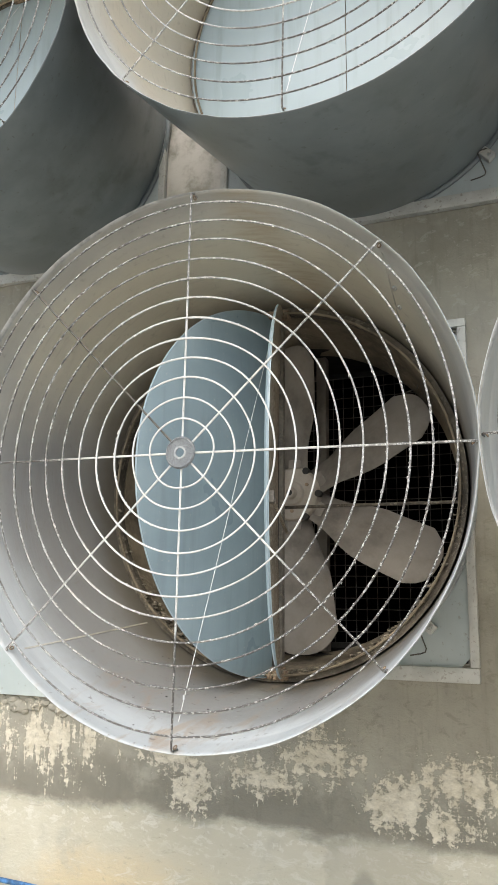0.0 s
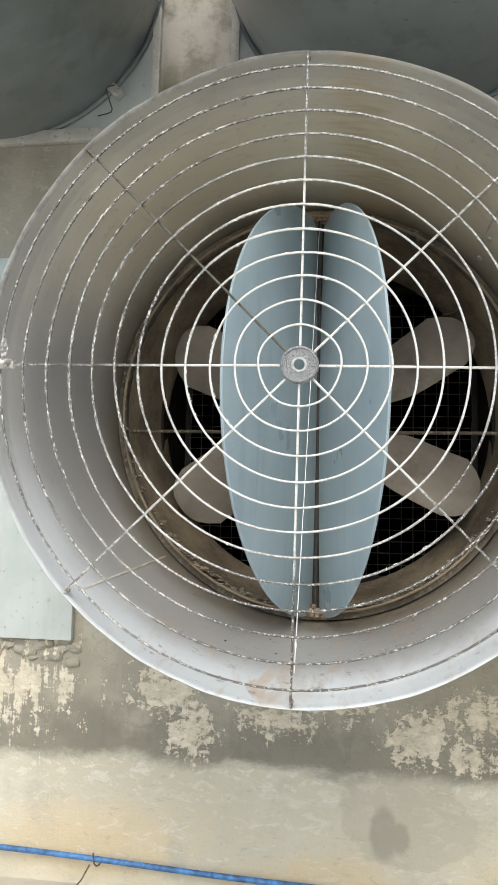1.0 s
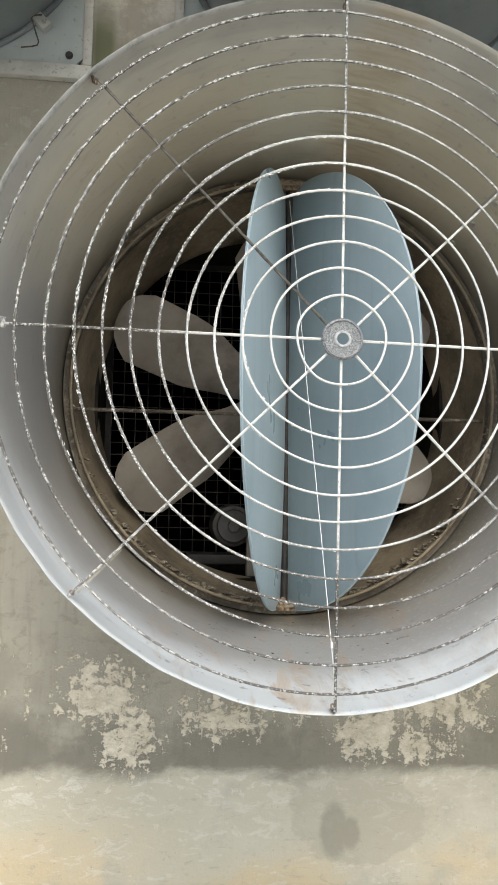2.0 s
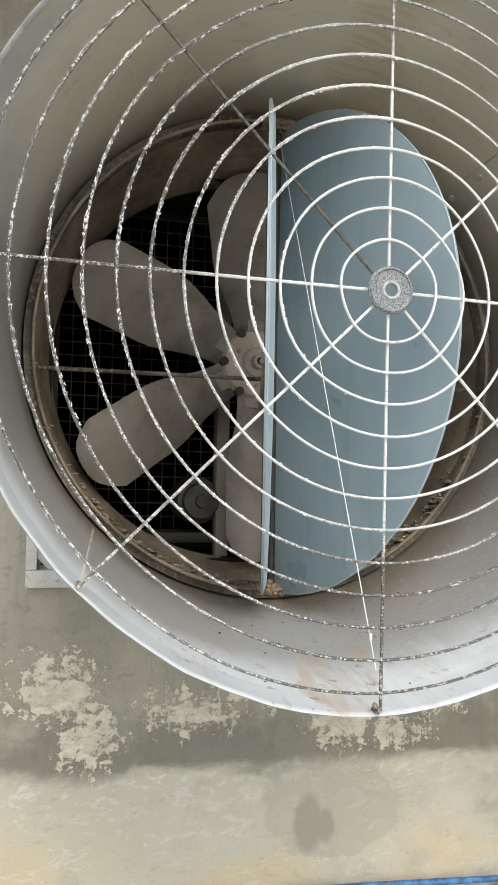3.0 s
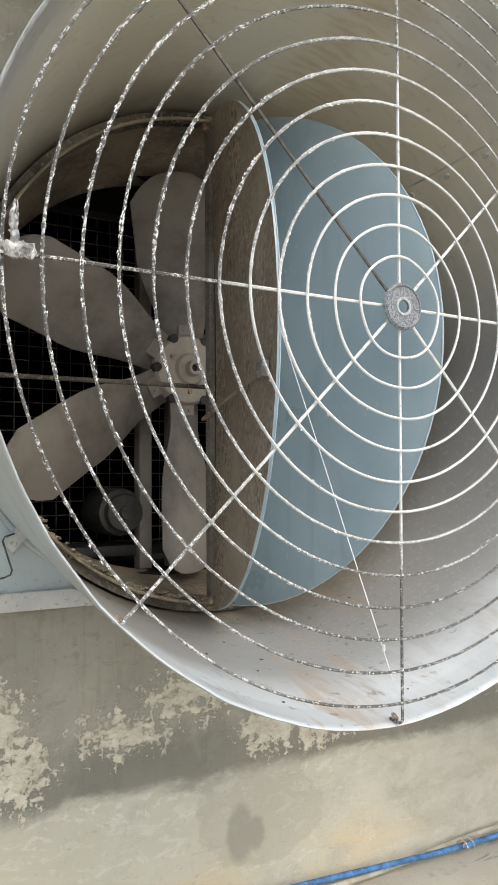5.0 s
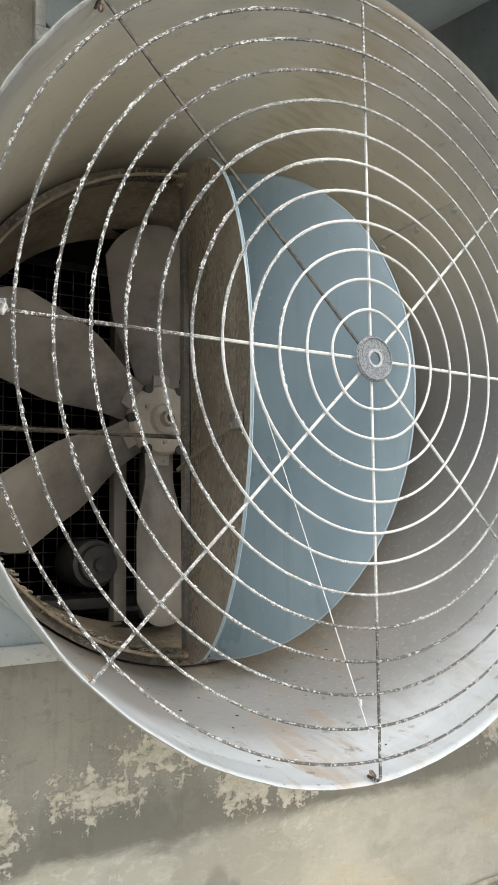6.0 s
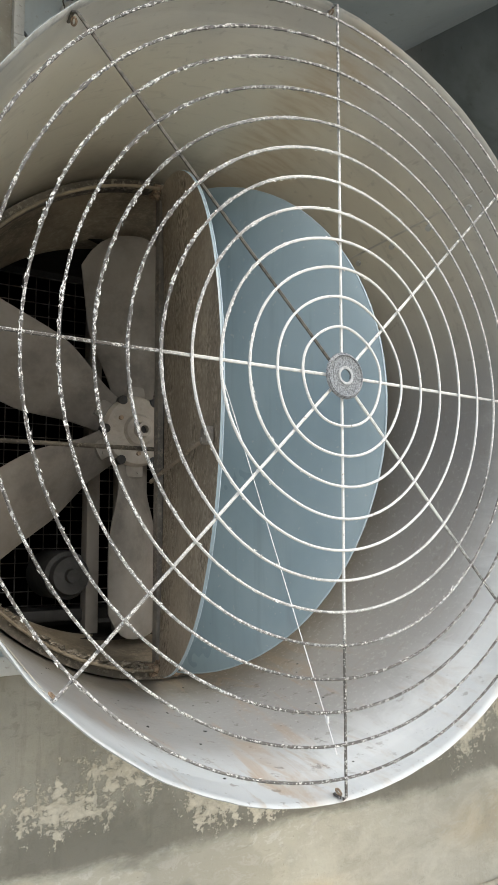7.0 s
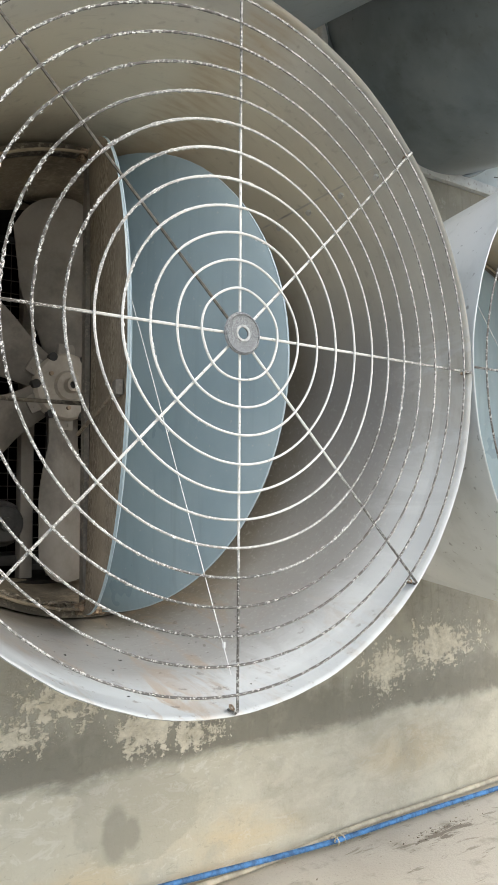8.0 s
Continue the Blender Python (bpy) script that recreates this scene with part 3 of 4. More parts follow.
def child_copy(ob, m, parent):
    c = ob.copy()
    scene.collection.objects.link(c)
    c.parent = parent
    c.matrix_basis = m
    return c


def works(fan):
    """Wheel, housing, motor and screen behind the open shutter."""
    # wheel
    hub_prof = [(0.0, -0.150), (0.013, -0.150), (0.013, -0.176), (0.022, -0.176), (0.026, -0.15), (0.045, -0.146), (0.052, -0.134), (0.088, -0.130), (0.104, -0.124), (0.112, -0.112), (0.112, -0.085), (0.03, -0.08), (0.03, 0.16), (0.0, 0.16)]
    wheel = part("fan_hub", lathe(bmesh.new(), hub_prof, 32), M_PLATE, fan, "dusty pressed-steel fan hub")
    # dark rod end, put in for the shade of the centre hole
    part("shaft_end", rod(bmesh.new(), (0, -0.158, 0), (0, -0.14, 0), 0.0125, 12), M_DARK, wheel, "dark shaft end standing for the shaded centre hole")
    blade = part("fan_blade", blade_mesh(), M_BLADE, wheel, "broad dusty paddle blade")
    arm = bmesh.new()
    box(arm, 0.085, 0.145, -0.106, -0.092, -0.030, 0.030, 0.006)
    rod(arm, (0.128, -0.110, 0.012), (0.128, -0.10, 0.012), 0.005, 6)
    arm = part("blade_clamp", arm, M_BLADE, wheel)
    stud = part("hub_stud", rod(bmesh.new(), (0.072, -0.140, 0), (0.072, -0.12, 0), 0.007, 7), M_RUST, wheel, "small rusty stud")
    # dark discs stand in for the shaded holes between the blade roots
    hole_disc = part("hub_hole", rod(bmesh.new(), (0.108, -0.1285, 0), (0.108, -0.10, 0), 0.0145, 12), M_DARK, wheel, "dark disc standing for a shaded hole in the hub")
    for k in range(6):
        turn = Matrix.Rotation(-radians(29 + 60 * k), 4, "Y")
        half = Matrix.Rotation(-radians(59 + 60 * k), 4, "Y")
        if k == 0:
            blade.matrix_basis, arm.matrix_basis, hole_disc.matrix_basis = turn @ Matrix.Translation((0, -0.085, 0)), turn, half
            stud.matrix_basis = turn
        else:
            child_copy(blade, turn @ Matrix.Translation((0, -0.085, 0)), wheel)
            child_copy(arm, turn, wheel)
            if k % 2 == 0:
                child_copy(stud, turn, wheel)
            child_copy(hole_disc, half, wheel)
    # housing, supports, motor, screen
    # the housing's inner shade comes from its near-black colour
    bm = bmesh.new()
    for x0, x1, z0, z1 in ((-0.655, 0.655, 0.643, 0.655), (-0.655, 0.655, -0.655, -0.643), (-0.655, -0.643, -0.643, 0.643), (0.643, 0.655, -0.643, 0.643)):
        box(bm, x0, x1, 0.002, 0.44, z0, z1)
    part("fan_housing", bm, M_HOUSE, fan, "square housing, near-black for the shade inside it", smooth=False)
    bm = bmesh.new()
    for x in (-0.055, 0.055):
        box(bm, x - 0.022, x + 0.022, 0.10, 0.15, -0.643, 0.643, 0.003)
    part("bearing_support", bm, M_BLADE, fan, "two upright dusty steel channels")
    bm = lathe(bmesh.new(), [(0.0, 0.0), (0.025, 0.0), (0.028, 0.02), (0.07, 0.022), (0.075, 0.03), (0.075, 0.05), (0.05, 0.06), (0.09, 0.065), (0.095, 0.08), (0.095, 0.27), (0.08, 0.29), (0.0, 0.29)], 32)
    motor = part("motor", bm, M_MOTOR, fan, "grey motor with its pulley")
    motor.matrix_basis = pose(-0.13, 0.07, -0.455) @ Matrix.Diagonal((0.85, 0.9, 0.85, 1))
    bm = bmesh.new()
    box(bm, -0.30, 0.05, 0.13, 0.30, -0.60, -0.565, 0.003)
    part("motor_shelf", bm, M_DARK, fan)
    screen = part("screen_frame", square_frame(bmesh.new(), 0.643, 0.62, 0.388, 0.410), M_DARK, fan, "dark frame of the wire screen")
    wire = part("screen_wire", rod(bmesh.new(), (0, 0, -0.643), (0, 0, 0.643), 0.0022, 5), M_MESH, screen)
    wire.matrix_basis = pose(-0.62, 0.402, 0)
    for i in range(26):
        c = -0.62 + 1.24 * i / 25
        if i:
            child_copy(wire, pose(c, 0.402, 0), screen)
        child_copy(wire, pose(0, 0.396, c, 0, 90, 0), screen)


def exhaust_fan(m, label, running=True, outside=None):
    fan = thing("exhaust_fan", m, label, "exhaust fan", "exhaust fans on the wall")
    # mounting panel and its raised frame
    panel = part("mounting_panel", square_plate(bmesh.new(), HALF - 0.03, 0.668, -0.014, -0.002), M_PANEL, fan, "pale square sheet panel", smooth=False)
    h = HALF
    rail = part("panel_rail", box(bmesh.new(), -h, h, -0.034, -0.001, -0.017, 0.017, 0.004), M_FRAME, panel, "dull steel angle rail")
    rail.matrix_basis = pose(0, 0, h - 0.017)
    part("panel_rail", box(bmesh.new(), -h, h, -0.036, -0.001, -h - 0.023, -h + 0.033, 0.006), M_FRAME, panel, "wide pale bottom rail")
    upright = part("panel_rail", box(bmesh.new(), -0.017, 0.017, -0.034, -0.001, -h + 0.0335, h - 0.0345, 0.004), M_FRAME, panel, "dull steel angle rail")
    upright.matrix_basis = pose(h - 0.017, 0, 0)
    child_copy(upright, pose(-h + 0.017, 0, 0), panel)
    if not running:
        plug = part("drain_plug", lathe(bmesh.new(), [(0.0, -0.026), (0.011, -0.026), (0.014, -0.022), (0.014, -0.012), (0.0, -0.012)], 16), M_DARK, panel, "dark rubber plug")
        plug.matrix_basis = pose(HALF - 0.085, 0, -HALF + 0.075)
    # cone
    outer = [(cone_r(-0.018), -0.018), (cone_r(-0.3), -0.3), (cone_r(-0.6), -0.6), (cone_r(-0.9), -0.9), (cone_r(-1.08), -1.08), (cone_r(MOUTH) + 0.001, MOUTH + 0.002)]
    inner = [(cone_r(MOUTH) - 0.001, MOUTH - 0.001), (cone_r(MOUTH) - 0.003, MOUTH + 0.001), *((cone_r(-1.1 + 0.0075 * k) - 0.0055 + 0.0016 * (k % 2), -1.1 + 0.0075 * k) for k in range(13)), (cone_r(-0.9) - 0.007, -0.9), (cone_r(-0.6) - 0.008, -0.6), (cone_r(-0.33) - 0.010, -0.33), (cone_r(-0.02) - 0.014, -0.02)]
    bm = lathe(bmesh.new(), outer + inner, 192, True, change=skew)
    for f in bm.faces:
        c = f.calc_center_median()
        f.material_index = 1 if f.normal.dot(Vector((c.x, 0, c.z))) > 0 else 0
    cone = part("discharge_cone", bm, [M_IDLE if outside is M_OUTER else M_CONE, outside], fan, "grey fibreglass cone, dusty inside" if outside is not M_OUTER else "fibreglass cone, cream dust film inside painted sunlit")
    # base roll where the cone meets the panel
    ring = [(0.712 + 0.012 * math.cos(2 * math.pi * i / 10), -0.024 + 0.012 * math.sin(2 * math.pi * i / 10)) for i in range(10)]
    part("base_flange", lathe(bmesh.new(), ring, 96, True), outside, cone, "rolled base flange")
    for deg in (45, 225):
        a = radians(deg)
        bm = bmesh.new()
        box(bm, -0.003, 0.003, -1.04, -0.36, -0.001, 0.001, 0.0004)
        seam = part("seam_strip", bm, M_SEAM, cone, "raised joint of the cone shells")
        tilt = math.atan(0.131)
        r = cone_r(-0.71) - 0.0085
        seam.matrix_basis = Matrix.Rotation(-a, 4, "Y") @ Matrix.Translation((r, -0.71 + 0.017 * math.cos(a), 0)) @ Matrix.Rotation(tilt, 4, "Z") @ Matrix.Rotation(radians(90), 4, "Y") @ Matrix.Translation((0, 0.71, 0))
        if deg == 225:
            continue
        bolt = part("seam_bolt", rod(bmesh.new(), (0.024, -0.42, -0.008), (0.024, -0.42, 0.007), 0.009, 8), M_FRAME, cone)
        bolt.matrix_basis = seam.matrix_basis
        for k in range(1, 5):
            child_copy(bolt, seam.matrix_basis @ Matrix.Translation((0, -0.14 * k, 0)), cone)
    for deg in (45, 135, 225, 315):
        a = radians(deg)
        bm = bmesh.new()
        box(bm, -0.035, 0.03, -0.05, -0.016, -0.02, 0.02, 0.004)
        rod(bm, (0.012, -0.07, 0), (0.012, -0.016, 0), 0.007, 8)
        lug = part("fixing_lug", bm, M_FRAME, cone, "bent steel fixing lug")
        lug.matrix_basis = Matrix.Rotation(-a, 4, "Y") @ Matrix.Translation((0.735, 0, 0))
        c = Vector((0.735 * math.cos(a), 0, 0.735 * math.sin(a)))
        hook = [(0.0, -0.05, 0.02), (-0.03, -0.055, 0.012), (-0.036, -0.055, 0.0), (-0.02, -0.055, -0.05), (-0.008, -0.05, -0.085), (-0.012, -0.05, -0.098), (-0.03, -0.05, -0.105), (-0.07, -0.05, -0.112)]
        part("wire_hook", tube(bmesh.new(), [c + Vector(q) for q in hook], 0.0028, 6), M_BARE, cone, "bent wire hook")
    # throat: seat for the shutter and the fan's own collar
    seat = [(0.726, -0.335), (0.704, -0.335), (0.698, -0.328), (0.698, -0.30), (0.704, -0.292), (0.724, -0.292)]
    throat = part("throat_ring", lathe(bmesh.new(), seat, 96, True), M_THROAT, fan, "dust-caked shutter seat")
    lip = [(0.700 + 0.005 * math.cos(2 * math.pi * i / 8), -0.352 + 0.005 * math.sin(2 * math.pi * i / 8)) for i in range(8)]
    part("sealing_lip", lathe(bmesh.new(), lip, 96, True), M_COLLAR, throat, "thin rolled lip")
    collar = [(0.700, -0.288), (0.690, -0.18), (0.676, -0.07), (0.660, -0.01), (0.648, 0.03), (0.646, 0.075), (0.655, 0.075), (0.658, 0.035), (0.670, 0.0), (0.688, -0.06), (0.702, -0.18), (0.712, -0.288)]
    part("fan_collar", lathe(bmesh.new(), collar, 96, True), M_COLLAR, fan, "dusty olive inlet collar")
    if running:
        def lump(bm, p, r, flat):
            made = bmesh.ops.create_icosphere(bm, subdivisions=1, radius=r, matrix=Matrix.Translation(p) @ Matrix.Diagonal((random.uniform(1.0, 2.0), random.uniform(1.0, 2.0), flat, 1)))
            for v in made["verts"]:
                v.co += Vector(noise.noise_vector(v.co * 110)) * r * 0.6

        bm = bmesh.new()
        for _ in range(520):
            a = radians(random.gauss(268, 30))
            r = random.uniform(0.684, 0.702)
            lump(bm, (r * math.cos(a), random.uniform(-0.345, -0.285), r * math.sin(a)), random.uniform(0.003, 0.010), 0.7)
        tagged(part("caked_dirt", bm, M_CAKE, throat, "dark greasy dirt caked in the seat"), kind="stuff")
        bm = bmesh.new()
        for _ in range(45):
            a = radians(random.gauss(262, 16))
            y = -0.36 - abs(random.gauss(0, 0.22))
            r = cone_r(max(y, -1.0)) - 0.0075
            lump(bm, (r * math.cos(a), max(y, -1.0), r * math.sin(a)), random.uniform(0.0012, 0.0042), 0.5)
        tagged(part("dirt_crumbs", bm, M_DARK, cone, "dark crumbs lying in the cone", smooth=False), kind="stuff")
    # middle post with end brackets
    bm = bmesh.new()
    box(bm, -0.022, 0.022, THROAT + 0.002, THROAT + 0.03, -0.70, 0.70, 0.003)
    post = part("shutter_post", bm, M_POST, fan, "dusty upright hinge post")
    part("hinge_pin", rod(bmesh.new(), (0, THROAT - 0.012, -0.715), (0, THROAT - 0.012, 0.715), 0.011 if running else 0.003), M_DARK, post, "dark greasy hinge pin")
    for s in (-1, 1):
        bm = bmesh.new()
        box(bm, -0.055, 0.055, THROAT - 0.03, THROAT + 0.012, s * 0.700 - 0.016, s * 0.700 + 0.016, 0.003)
        rod(bm, (0.035, THROAT - 0.045, s * 0.70), (0.035, THROAT - 0.02, s * 0.70), 0.008, 8)
        rod(bm, (-0.035, THROAT - 0.045, s * 0.70), (-0.035, THROAT - 0.02, s * 0.70), 0.008, 8)
        for k in range(14 if running else 0):
            q = Matrix.Translation((random.uniform(-0.05, 0.05), THROAT - 0.03 + random.uniform(-0.012, 0.012), s * 0.695 + random.uniform(-0.02, 0.02)))
            made = bmesh.ops.create_icosphere(bm, subdivisions=1, radius=random.uniform(0.005, 0.012), matrix=q)
            for v in made["verts"]:
                v.co += Vector(noise.noise_vector(v.co * 120)) * 0.004
        part("post_bracket", bm, M_RUST, post, "rusty post bracket caked with dirt")
    sheet = M_LIT_SHEET if outside is M_OUTER else M_SHUTTER
    shutter(fan, -1, 15.6 if running else 89.0, running, sheet)
    shutter(fan, 1, 16.2 if running else 89.0, running, sheet)
    part("cross_rod", rod(bmesh.new(), (-0.70, THROAT + 0.045, -0.072), (0.70, THROAT + 0.045, -0.072), 0.0065), M_THROAT, fan, "thin level rod across the throat")
    part("pull_cord", rod(bmesh.new(), (-0.003, -0.357, 0.64), (-0.004, -1.098, -0.76), 0.0012, 6), M_STRING, fan, "thin white nylon cord")
    part("cord_tag", box(bmesh.new(), -0.0065, -0.0015, -1.072, -1.066, -0.706, -0.692, 0.001), M_STRING, fan, "small white tag on the cord")
    if running:
        works(fan)
    # guard over the mouth
    gy = -1.137

    def fall(x):
        return -0.006 * x if x < 0 else 0.040 * x

    hub = lathe(bmesh.new(), [(0.0145, gy - 0.001), (0.0145, gy - 0.006), (0.017, gy - 0.007), (0.022, gy - 0.006), (0.040, gy - 0.006), (0.0435, gy - 0.007), (0.047, gy - 0.006), (0.049, gy - 0.003), (0.047, gy), (0.030, gy)], 40, True)
    guard = part("wire_guard", hub, M_HUB, fan, "round wire guard with a dusty plastic boss")
    ring = [(0.0165 + 0.0032 * math.cos(2 * math.pi * i / 8), gy - 0.007 + 0.0016 * math.sin(2 * math.pi * i / 8)) for i in range(8)]
    part("boss_ring", lathe(bmesh.new(), ring, 32, True), M_BOSS, guard, "pale moulded ring")
    ring = [(0.0435 + 0.0018 * math.cos(2 * math.pi * i / 8), gy - 0.007 + 0.0018 * math.sin(2 * math.pi * i / 8)) for i in range(8)]
    part("boss_ring", lathe(bmesh.new(), ring, 40, True), M_HUB, guard)
    if running:
        bm = bmesh.new()
        for _ in range(3300):
            k = random.randrange(2, 12)
            a = random.gauss(radians(158), 0.75)
            if random.random() < 0.12:
                a, k = random.gauss(radians(-25), 0.5), random.randrange(7, 12)
            if k < 5 and random.random() < 0.6:
                continue
            r = 0.104 + 0.0627 * k
            c = Vector((r * math.cos(a), gy + fall(r * math.cos(a)), r * math.sin(a)))
            t = Vector((-math.sin(a), 0, math.cos(a))) * random.choice((-1, 1))
            n = Vector((random.uniform(-1, 1), random.uniform(-1, 0.4), random.uniform(-1, 1))).normalized()
            size = random.uniform(0.002, 0.0065)
            vs = [bm.verts.new(c + q) for q in (t * size + n * 0.0046, -t * size * 0.5 + n * 0.0028, n.cross(t) * 0.0016 + n * 0.001, -n.cross(t) * 0.0016 + n * 0.001)]
            for f in ((0, 1, 2), (0, 3, 1), (0, 2, 3), (1, 3, 2)):
                bm.faces.new([vs[q] for q in f])
        tagged(part("lint", bm, M_LINT, guard, "white lint and paint flakes", smooth=False), kind="stuff")
    for i in range(12):
        r = 0.104 + 0.0627 * i
        pts = []
        steps = 600 if running else 96
        for k in range(steps):
            a = 2 * math.pi * k / steps
            wob = 0.0012 * math.sin(3 * a + i * 1.7) + 0.0012 * math.sin(5 * a + i)
            pts.append(Vector(((r + wob) * math.cos(a), gy + fall(r * math.cos(a)) + 0.002 * math.sin(2 * a + i), (r + wob) * math.sin(a))))
        def lint(s, i=i, r=r):
            a = 2 * math.pi * s
            amount = max(0.0, math.cos(a - radians(142)) - 0.15) * min(1.0, max(0.0, (r - 0.2) * 4))
            amount += 0.7 * max(0.0, math.cos(a - radians(330)) - 0.75) * (r > 0.4)
            n = noise.noise(Vector((math.cos(a) * r * 130, math.sin(a) * r * 130, i * 3.1)))
            return 1.0 + (max(0.0, n + 0.05) * 1.3 * amount if running else 0.0)

        part("guard_ring", tube(bmesh.new(), pts, 0.0030, 6, True, lint), M_WIRE, guard)
    for k in range(8):
        a = radians(45 * k - 0.6)
        c, s = math.cos(a), math.sin(a)
        pts = [Vector((r * c, gy + 0.007 + fall(r * c), r * s)) for r in (0.04, 0.2, 0.45, 0.7, 0.815, 0.832)]
        pts += [Vector((0.838 * c, gy + 0.016 + fall(0.838 * c), 0.838 * s)), Vector((0.836 * c, gy + 0.045 + fall(0.83 * c), 0.836 * s))]
        part("guard_spoke", tube(bmesh.new(), pts, 0.0034, 6), M_BARE if k == 3 else M_WIRE, guard, "bare dark spoke" if k == 3 else "")
        bm = bmesh.new()
        p = Vector((0.828 * c, gy + 0.03 + fall(0.828 * c), 0.828 * s))
        tube(bm, [p + Vector((0.004 * math.cos(b), 0.007 * math.sin(b), 0.004 * math.cos(b + a))) for b in [2 * math.pi * q / 10 for q in range(10)]], 0.0022, 6, True)
        part("guard_clip", bm, M_RUST, guard, "rusty wire tie")
    return fan


main = exhaust_fan(pose(0.0, 0, AXIS), "large grey exhaust fan with open butterfly shutter", True, M_MIDGREY)
idle = {}
for key, outside, label in (("next", M_SKYLIT, "pale grey exhaust fan with closed shutter, same height"), ("above", M_OUTER, "grey upper exhaust fan with closed blue-grey shutter"), ("above_before", M_OUTER, "grey upper exhaust fan, cone painted dark for its shaded underside"), ("above_next", M_OUTER, "grey upper exhaust fan at the row's end")):
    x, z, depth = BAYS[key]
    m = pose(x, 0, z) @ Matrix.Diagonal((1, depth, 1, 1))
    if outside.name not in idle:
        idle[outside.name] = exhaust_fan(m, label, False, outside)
    else:
        tagged(copy_thing(idle[outside.name], pose(x, 0, z)), label)

# a bay closed by a plain sheet, with lumpy mortar under it
bay = tagged(part("panel_cover", box(bmesh.new(), -2.40, -0.985, -0.03, -0.001, 0.925, 2.5, 0.006), M_PANEL), "pale painted sheet that closes an empty fan bay", "panel", kind="structure")
bm = bmesh.new()
for i in range(150):
    x = random.uniform(-2.4, -0.97)
    r = random.uniform(0.008, 0.022)
    c = Matrix.Translation((x, -0.002, random.gauss(0.885, 0.018))) @ Matrix.Diagonal((1.6, 0.7, 1.0, 1))
    made = bmesh.ops.create_icosphere(bm, subdivisions=2, radius=r, matrix=c)
    for v in made["verts"]:
        v.co += Vector(noise.noise_vector(v.co * 60)) * r * 0.35
tagged(part("mortar_lumps", bm, M_WALL), "lumpy mortar left under the cover panel", "mortar", kind="stuff")

# ---- pipes at the wall foot ----
def along(x, stops):
    """Smooth height between (x, value) stops."""
    if x <= stops[0][0]:
        return stops[0][1]
    for (a, u), (b, v) in zip(stops, stops[1:]):
        if x <= b:
            k = (x - a) / (b - a)
            return u + (v - u) * k * k * (3 - 2 * k)
    return stops[-1][1]


xs = [-9 + 0.15 * i for i in range(121)]
pts = [(x, along(x, ((-1.4, -0.045), (0.2, -0.05), (1.4, -0.075))) + 0.002 * math.sin(x * 4), 0.086 - 0.034 * max(-1.6, min(1.2, x)) - 0.008 * max(0.0, min(1.4, x - 1.2)) + 0.002 * math.sin(x * 5)) for x in xs]
tagged(part("water_pipe", tube(bmesh.new(), pts, 0.0108, 12), M_BLUE), "thin blue plastic water pipe along the wall", "pipe")
pts = [(x, along(x, ((-0.4, -0.05), (0.5, -0.045), (1.5, -0.028))) + 0.002 * math.sin(x * 5), 0.016 + 0.022 * max(-0.2, min(1.3, x)) + 0.010 * max(0.0, min(1.4, x - 1.3)) + 0.0015 * math.sin(x * 6)) for x in xs if x >= -0.45]
tagged(part("conduit_pipe", tube(bmesh.new(), pts, 0.0118, 12), M_BEIGE), "dusty beige conduit lying beside the blue pipe", "pipe")
for x, z in ((-0.30, 0.022), (1.18, 0.042)):
    bm = bmesh.new()
    tube(bm, [(x + 0.006 * k, -0.066 + 0.02 * math.cos(1.1 * k), z + 0.02 * math.sin(1.1 * k)) for k in range(14)], 0.004, 6)
    tube(bm, [(x, -0.08, z), (x - 0.02, -0.10, z + 0.018), (x - 0.012, -0.105, z + 0.035)], 0.003, 6)
    tagged(part("wire_tie", bm, M_BEIGE), "pale wire tie twisted round the pipes", "wire tie")

# strap that holds the blue pipe to the wall
bm = bmesh.new()
tube(bm, [(-0.86 + 0.004 * i, -0.045 + 0.021 * math.cos(a), 0.113 + 0.021 * math.sin(a)) for i, a in enumerate([0.5 + 0.6 * k for k in range(10)])], 0.003, 6)
tube(bm, [(-0.86, -0.06, 0.10), (-0.885, -0.075, 0.05), (-0.92, -0.09, 0.006)], 0.0035, 6)
tagged(part("pipe_strap", bm, M_BARE), "bent wire strap round the blue pipe", "strap")

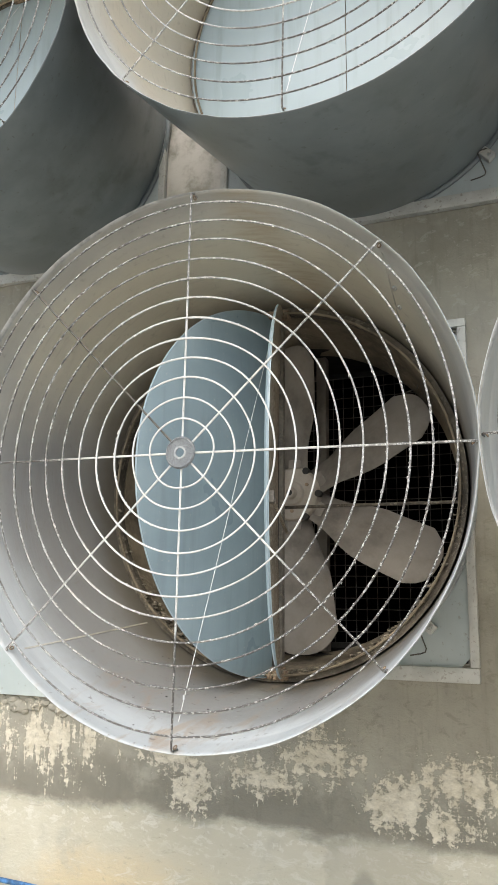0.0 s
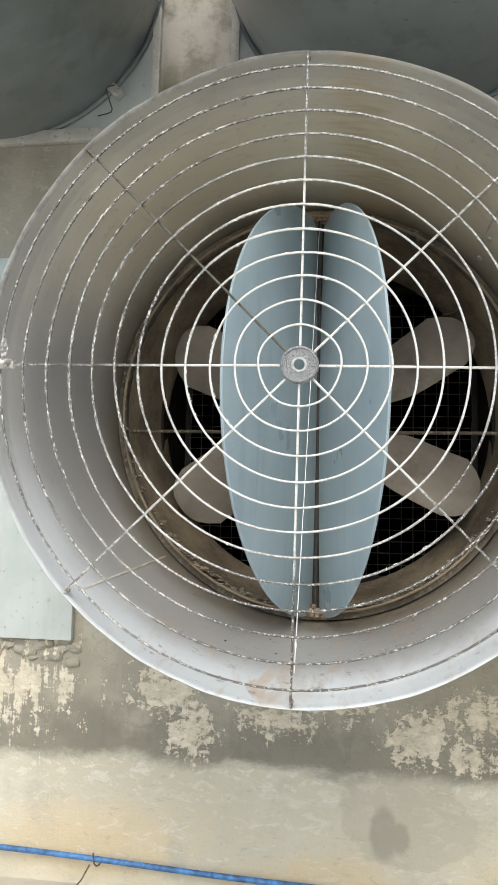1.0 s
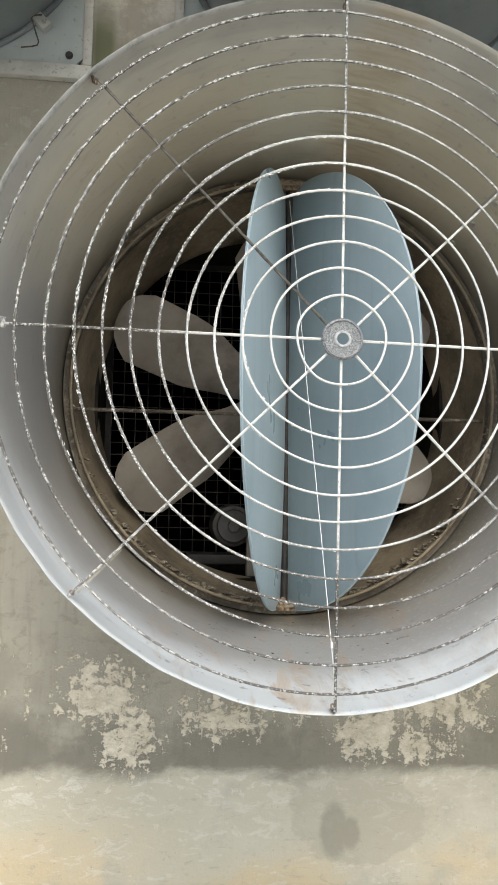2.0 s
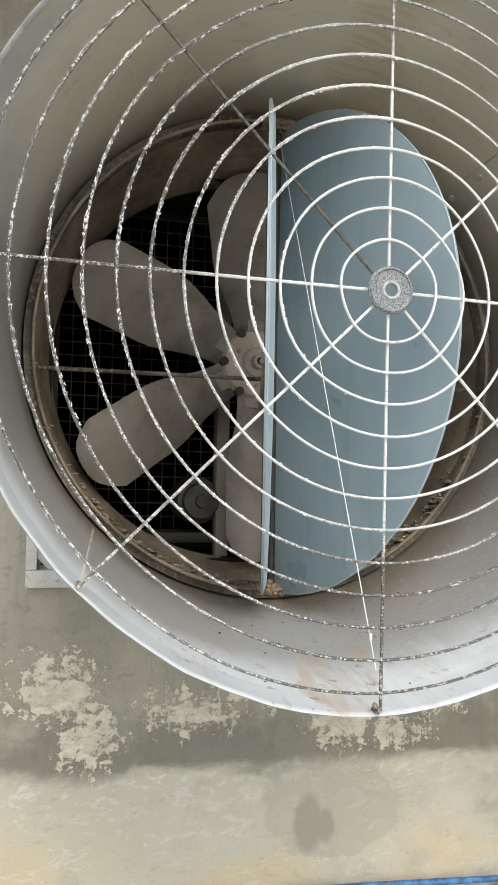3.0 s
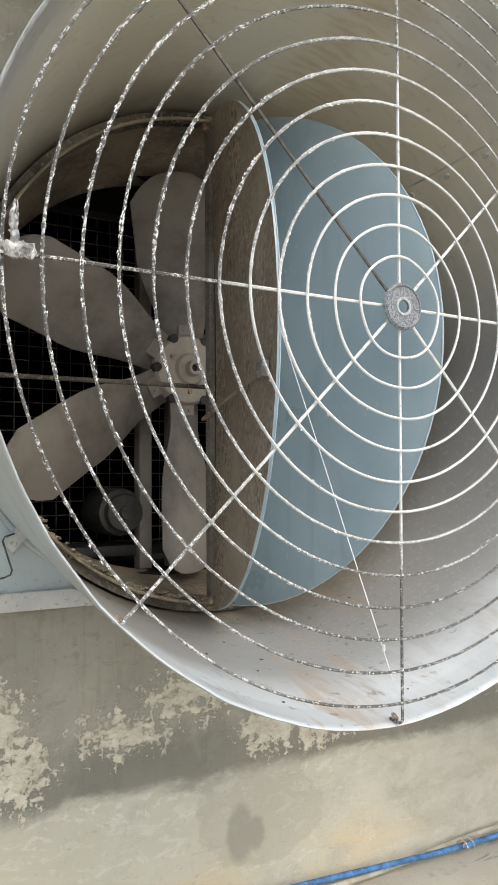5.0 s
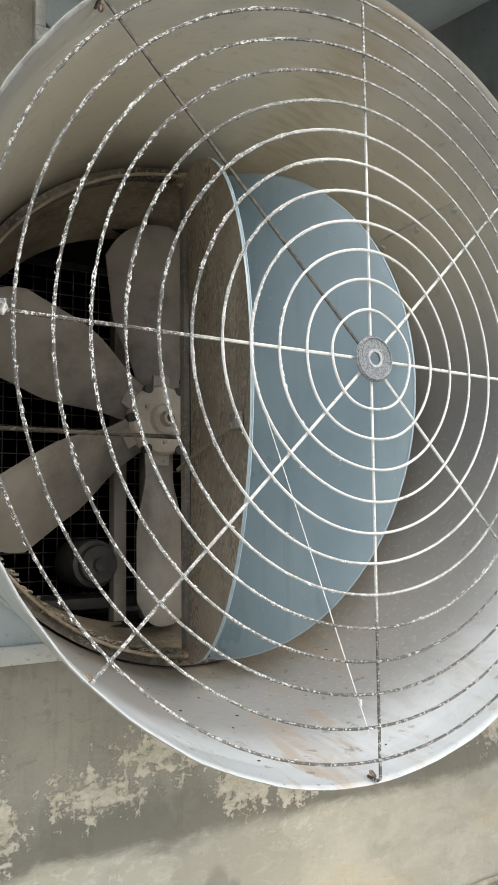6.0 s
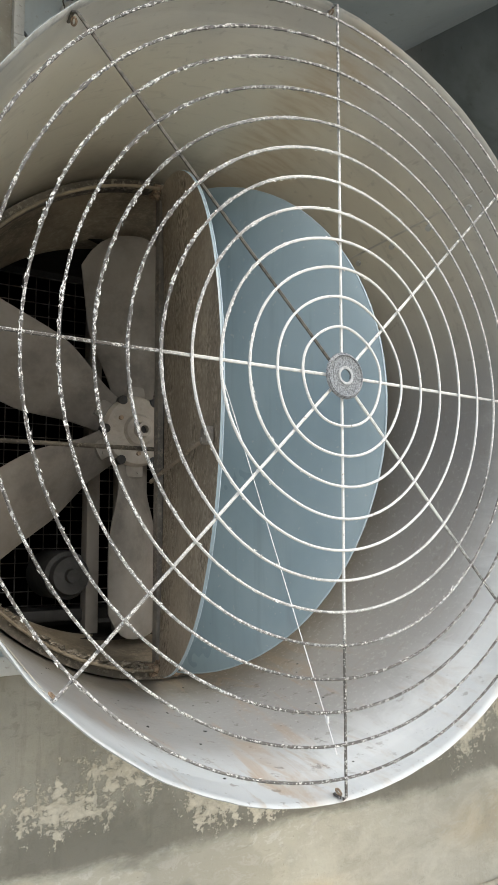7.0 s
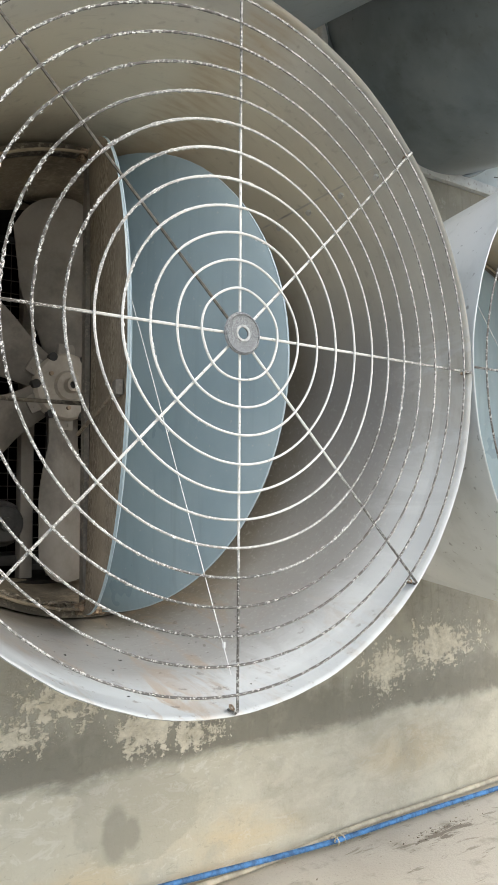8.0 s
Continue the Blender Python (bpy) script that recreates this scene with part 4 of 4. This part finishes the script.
# torn film caught on the guard
bm = bmesh.new()
base = Vector((-0.812, -1.152, AXIS + 0.006))
rows = []
for i in range(26):
    s_ = i / 25
    row = []
    for j in range(9):
        b = 2 * math.pi * j / 8 * 0.9
        q = Vector((0.062 * s_, 0.008 * math.cos(b) * (0.7 + 0.5 * s_), 0.011 * math.sin(b) * (0.7 + 0.6 * s_)))
        q += Vector(noise.noise_vector(q * 130 + Vector((3, 1, 2)))) * 0.009
        row.append(bm.verts.new(base + q))
    rows.append(row)
for i in range(25):
    for j in range(8):
        bm.faces.new((rows[i][j], rows[i][j + 1], rows[i + 1][j + 1], rows[i + 1][j]))
rows = []
for i in range(22):
    s_ = i / 21
    row = []
    for j in range(7):
        q = Vector((0.012 + 0.016 * (j / 6 - 0.5) * (1.4 - 0.9 * s_), 0.006 * math.sin(j + 4 * s_), 0.085 * s_))
        q += Vector(noise.noise_vector(q * 120)) * 0.008
        row.append(bm.verts.new(base + Vector((0.02, 0, -0.01)) + q))
    rows.append(row)
for i in range(21):
    for j in range(6):
        bm.faces.new((rows[i][j], rows[i][j + 1], rows[i + 1][j + 1], rows[i + 1][j]))
scrap = part("film_scrap", bm, M_FILM, smooth=False)
solid = scrap.modifiers.new("thickness", "SOLIDIFY")
solid.thickness = 0.0012
tagged(scrap, "torn silvery plastic film twisted round the guard wire", "plastic scrap")

# crumbs of dirt and dry leaf along the wall foot
bm = bmesh.new()
for _ in range(60):
    x = random.uniform(-1.4, 3.2) if random.random() < 0.25 else random.gauss(1.7, 0.14)
    y = -0.13 - abs(random.gauss(0.0, 0.035)) - 0.12 * max(0.0, 1.9 - x) * random.random()
    r = random.uniform(0.0012, 0.004)
    m = Matrix.Translation((x, y, r * 0.3)) @ Euler((0, 0, random.uniform(0, 3.1))).to_matrix().to_4x4() @ Matrix.Diagonal((random.uniform(1.0, 2.6), 1.0, 0.5, 1))
    made = bmesh.ops.create_icosphere(bm, subdivisions=1, radius=r, matrix=m)
    for v in made["verts"]:
        v.co += Vector(noise.noise_vector(v.co * 90)) * r * 0.4
M_CRUMB = plain("dry_dirt_crumbs", (0.20, 0.165, 0.12), 0.9, spread=0.5, scale=30)
tagged(part("dirt_litter", bm, M_CRUMB, smooth=False), "brown dirt and leaf crumbs at the wall foot", "litter", kind="stuff")
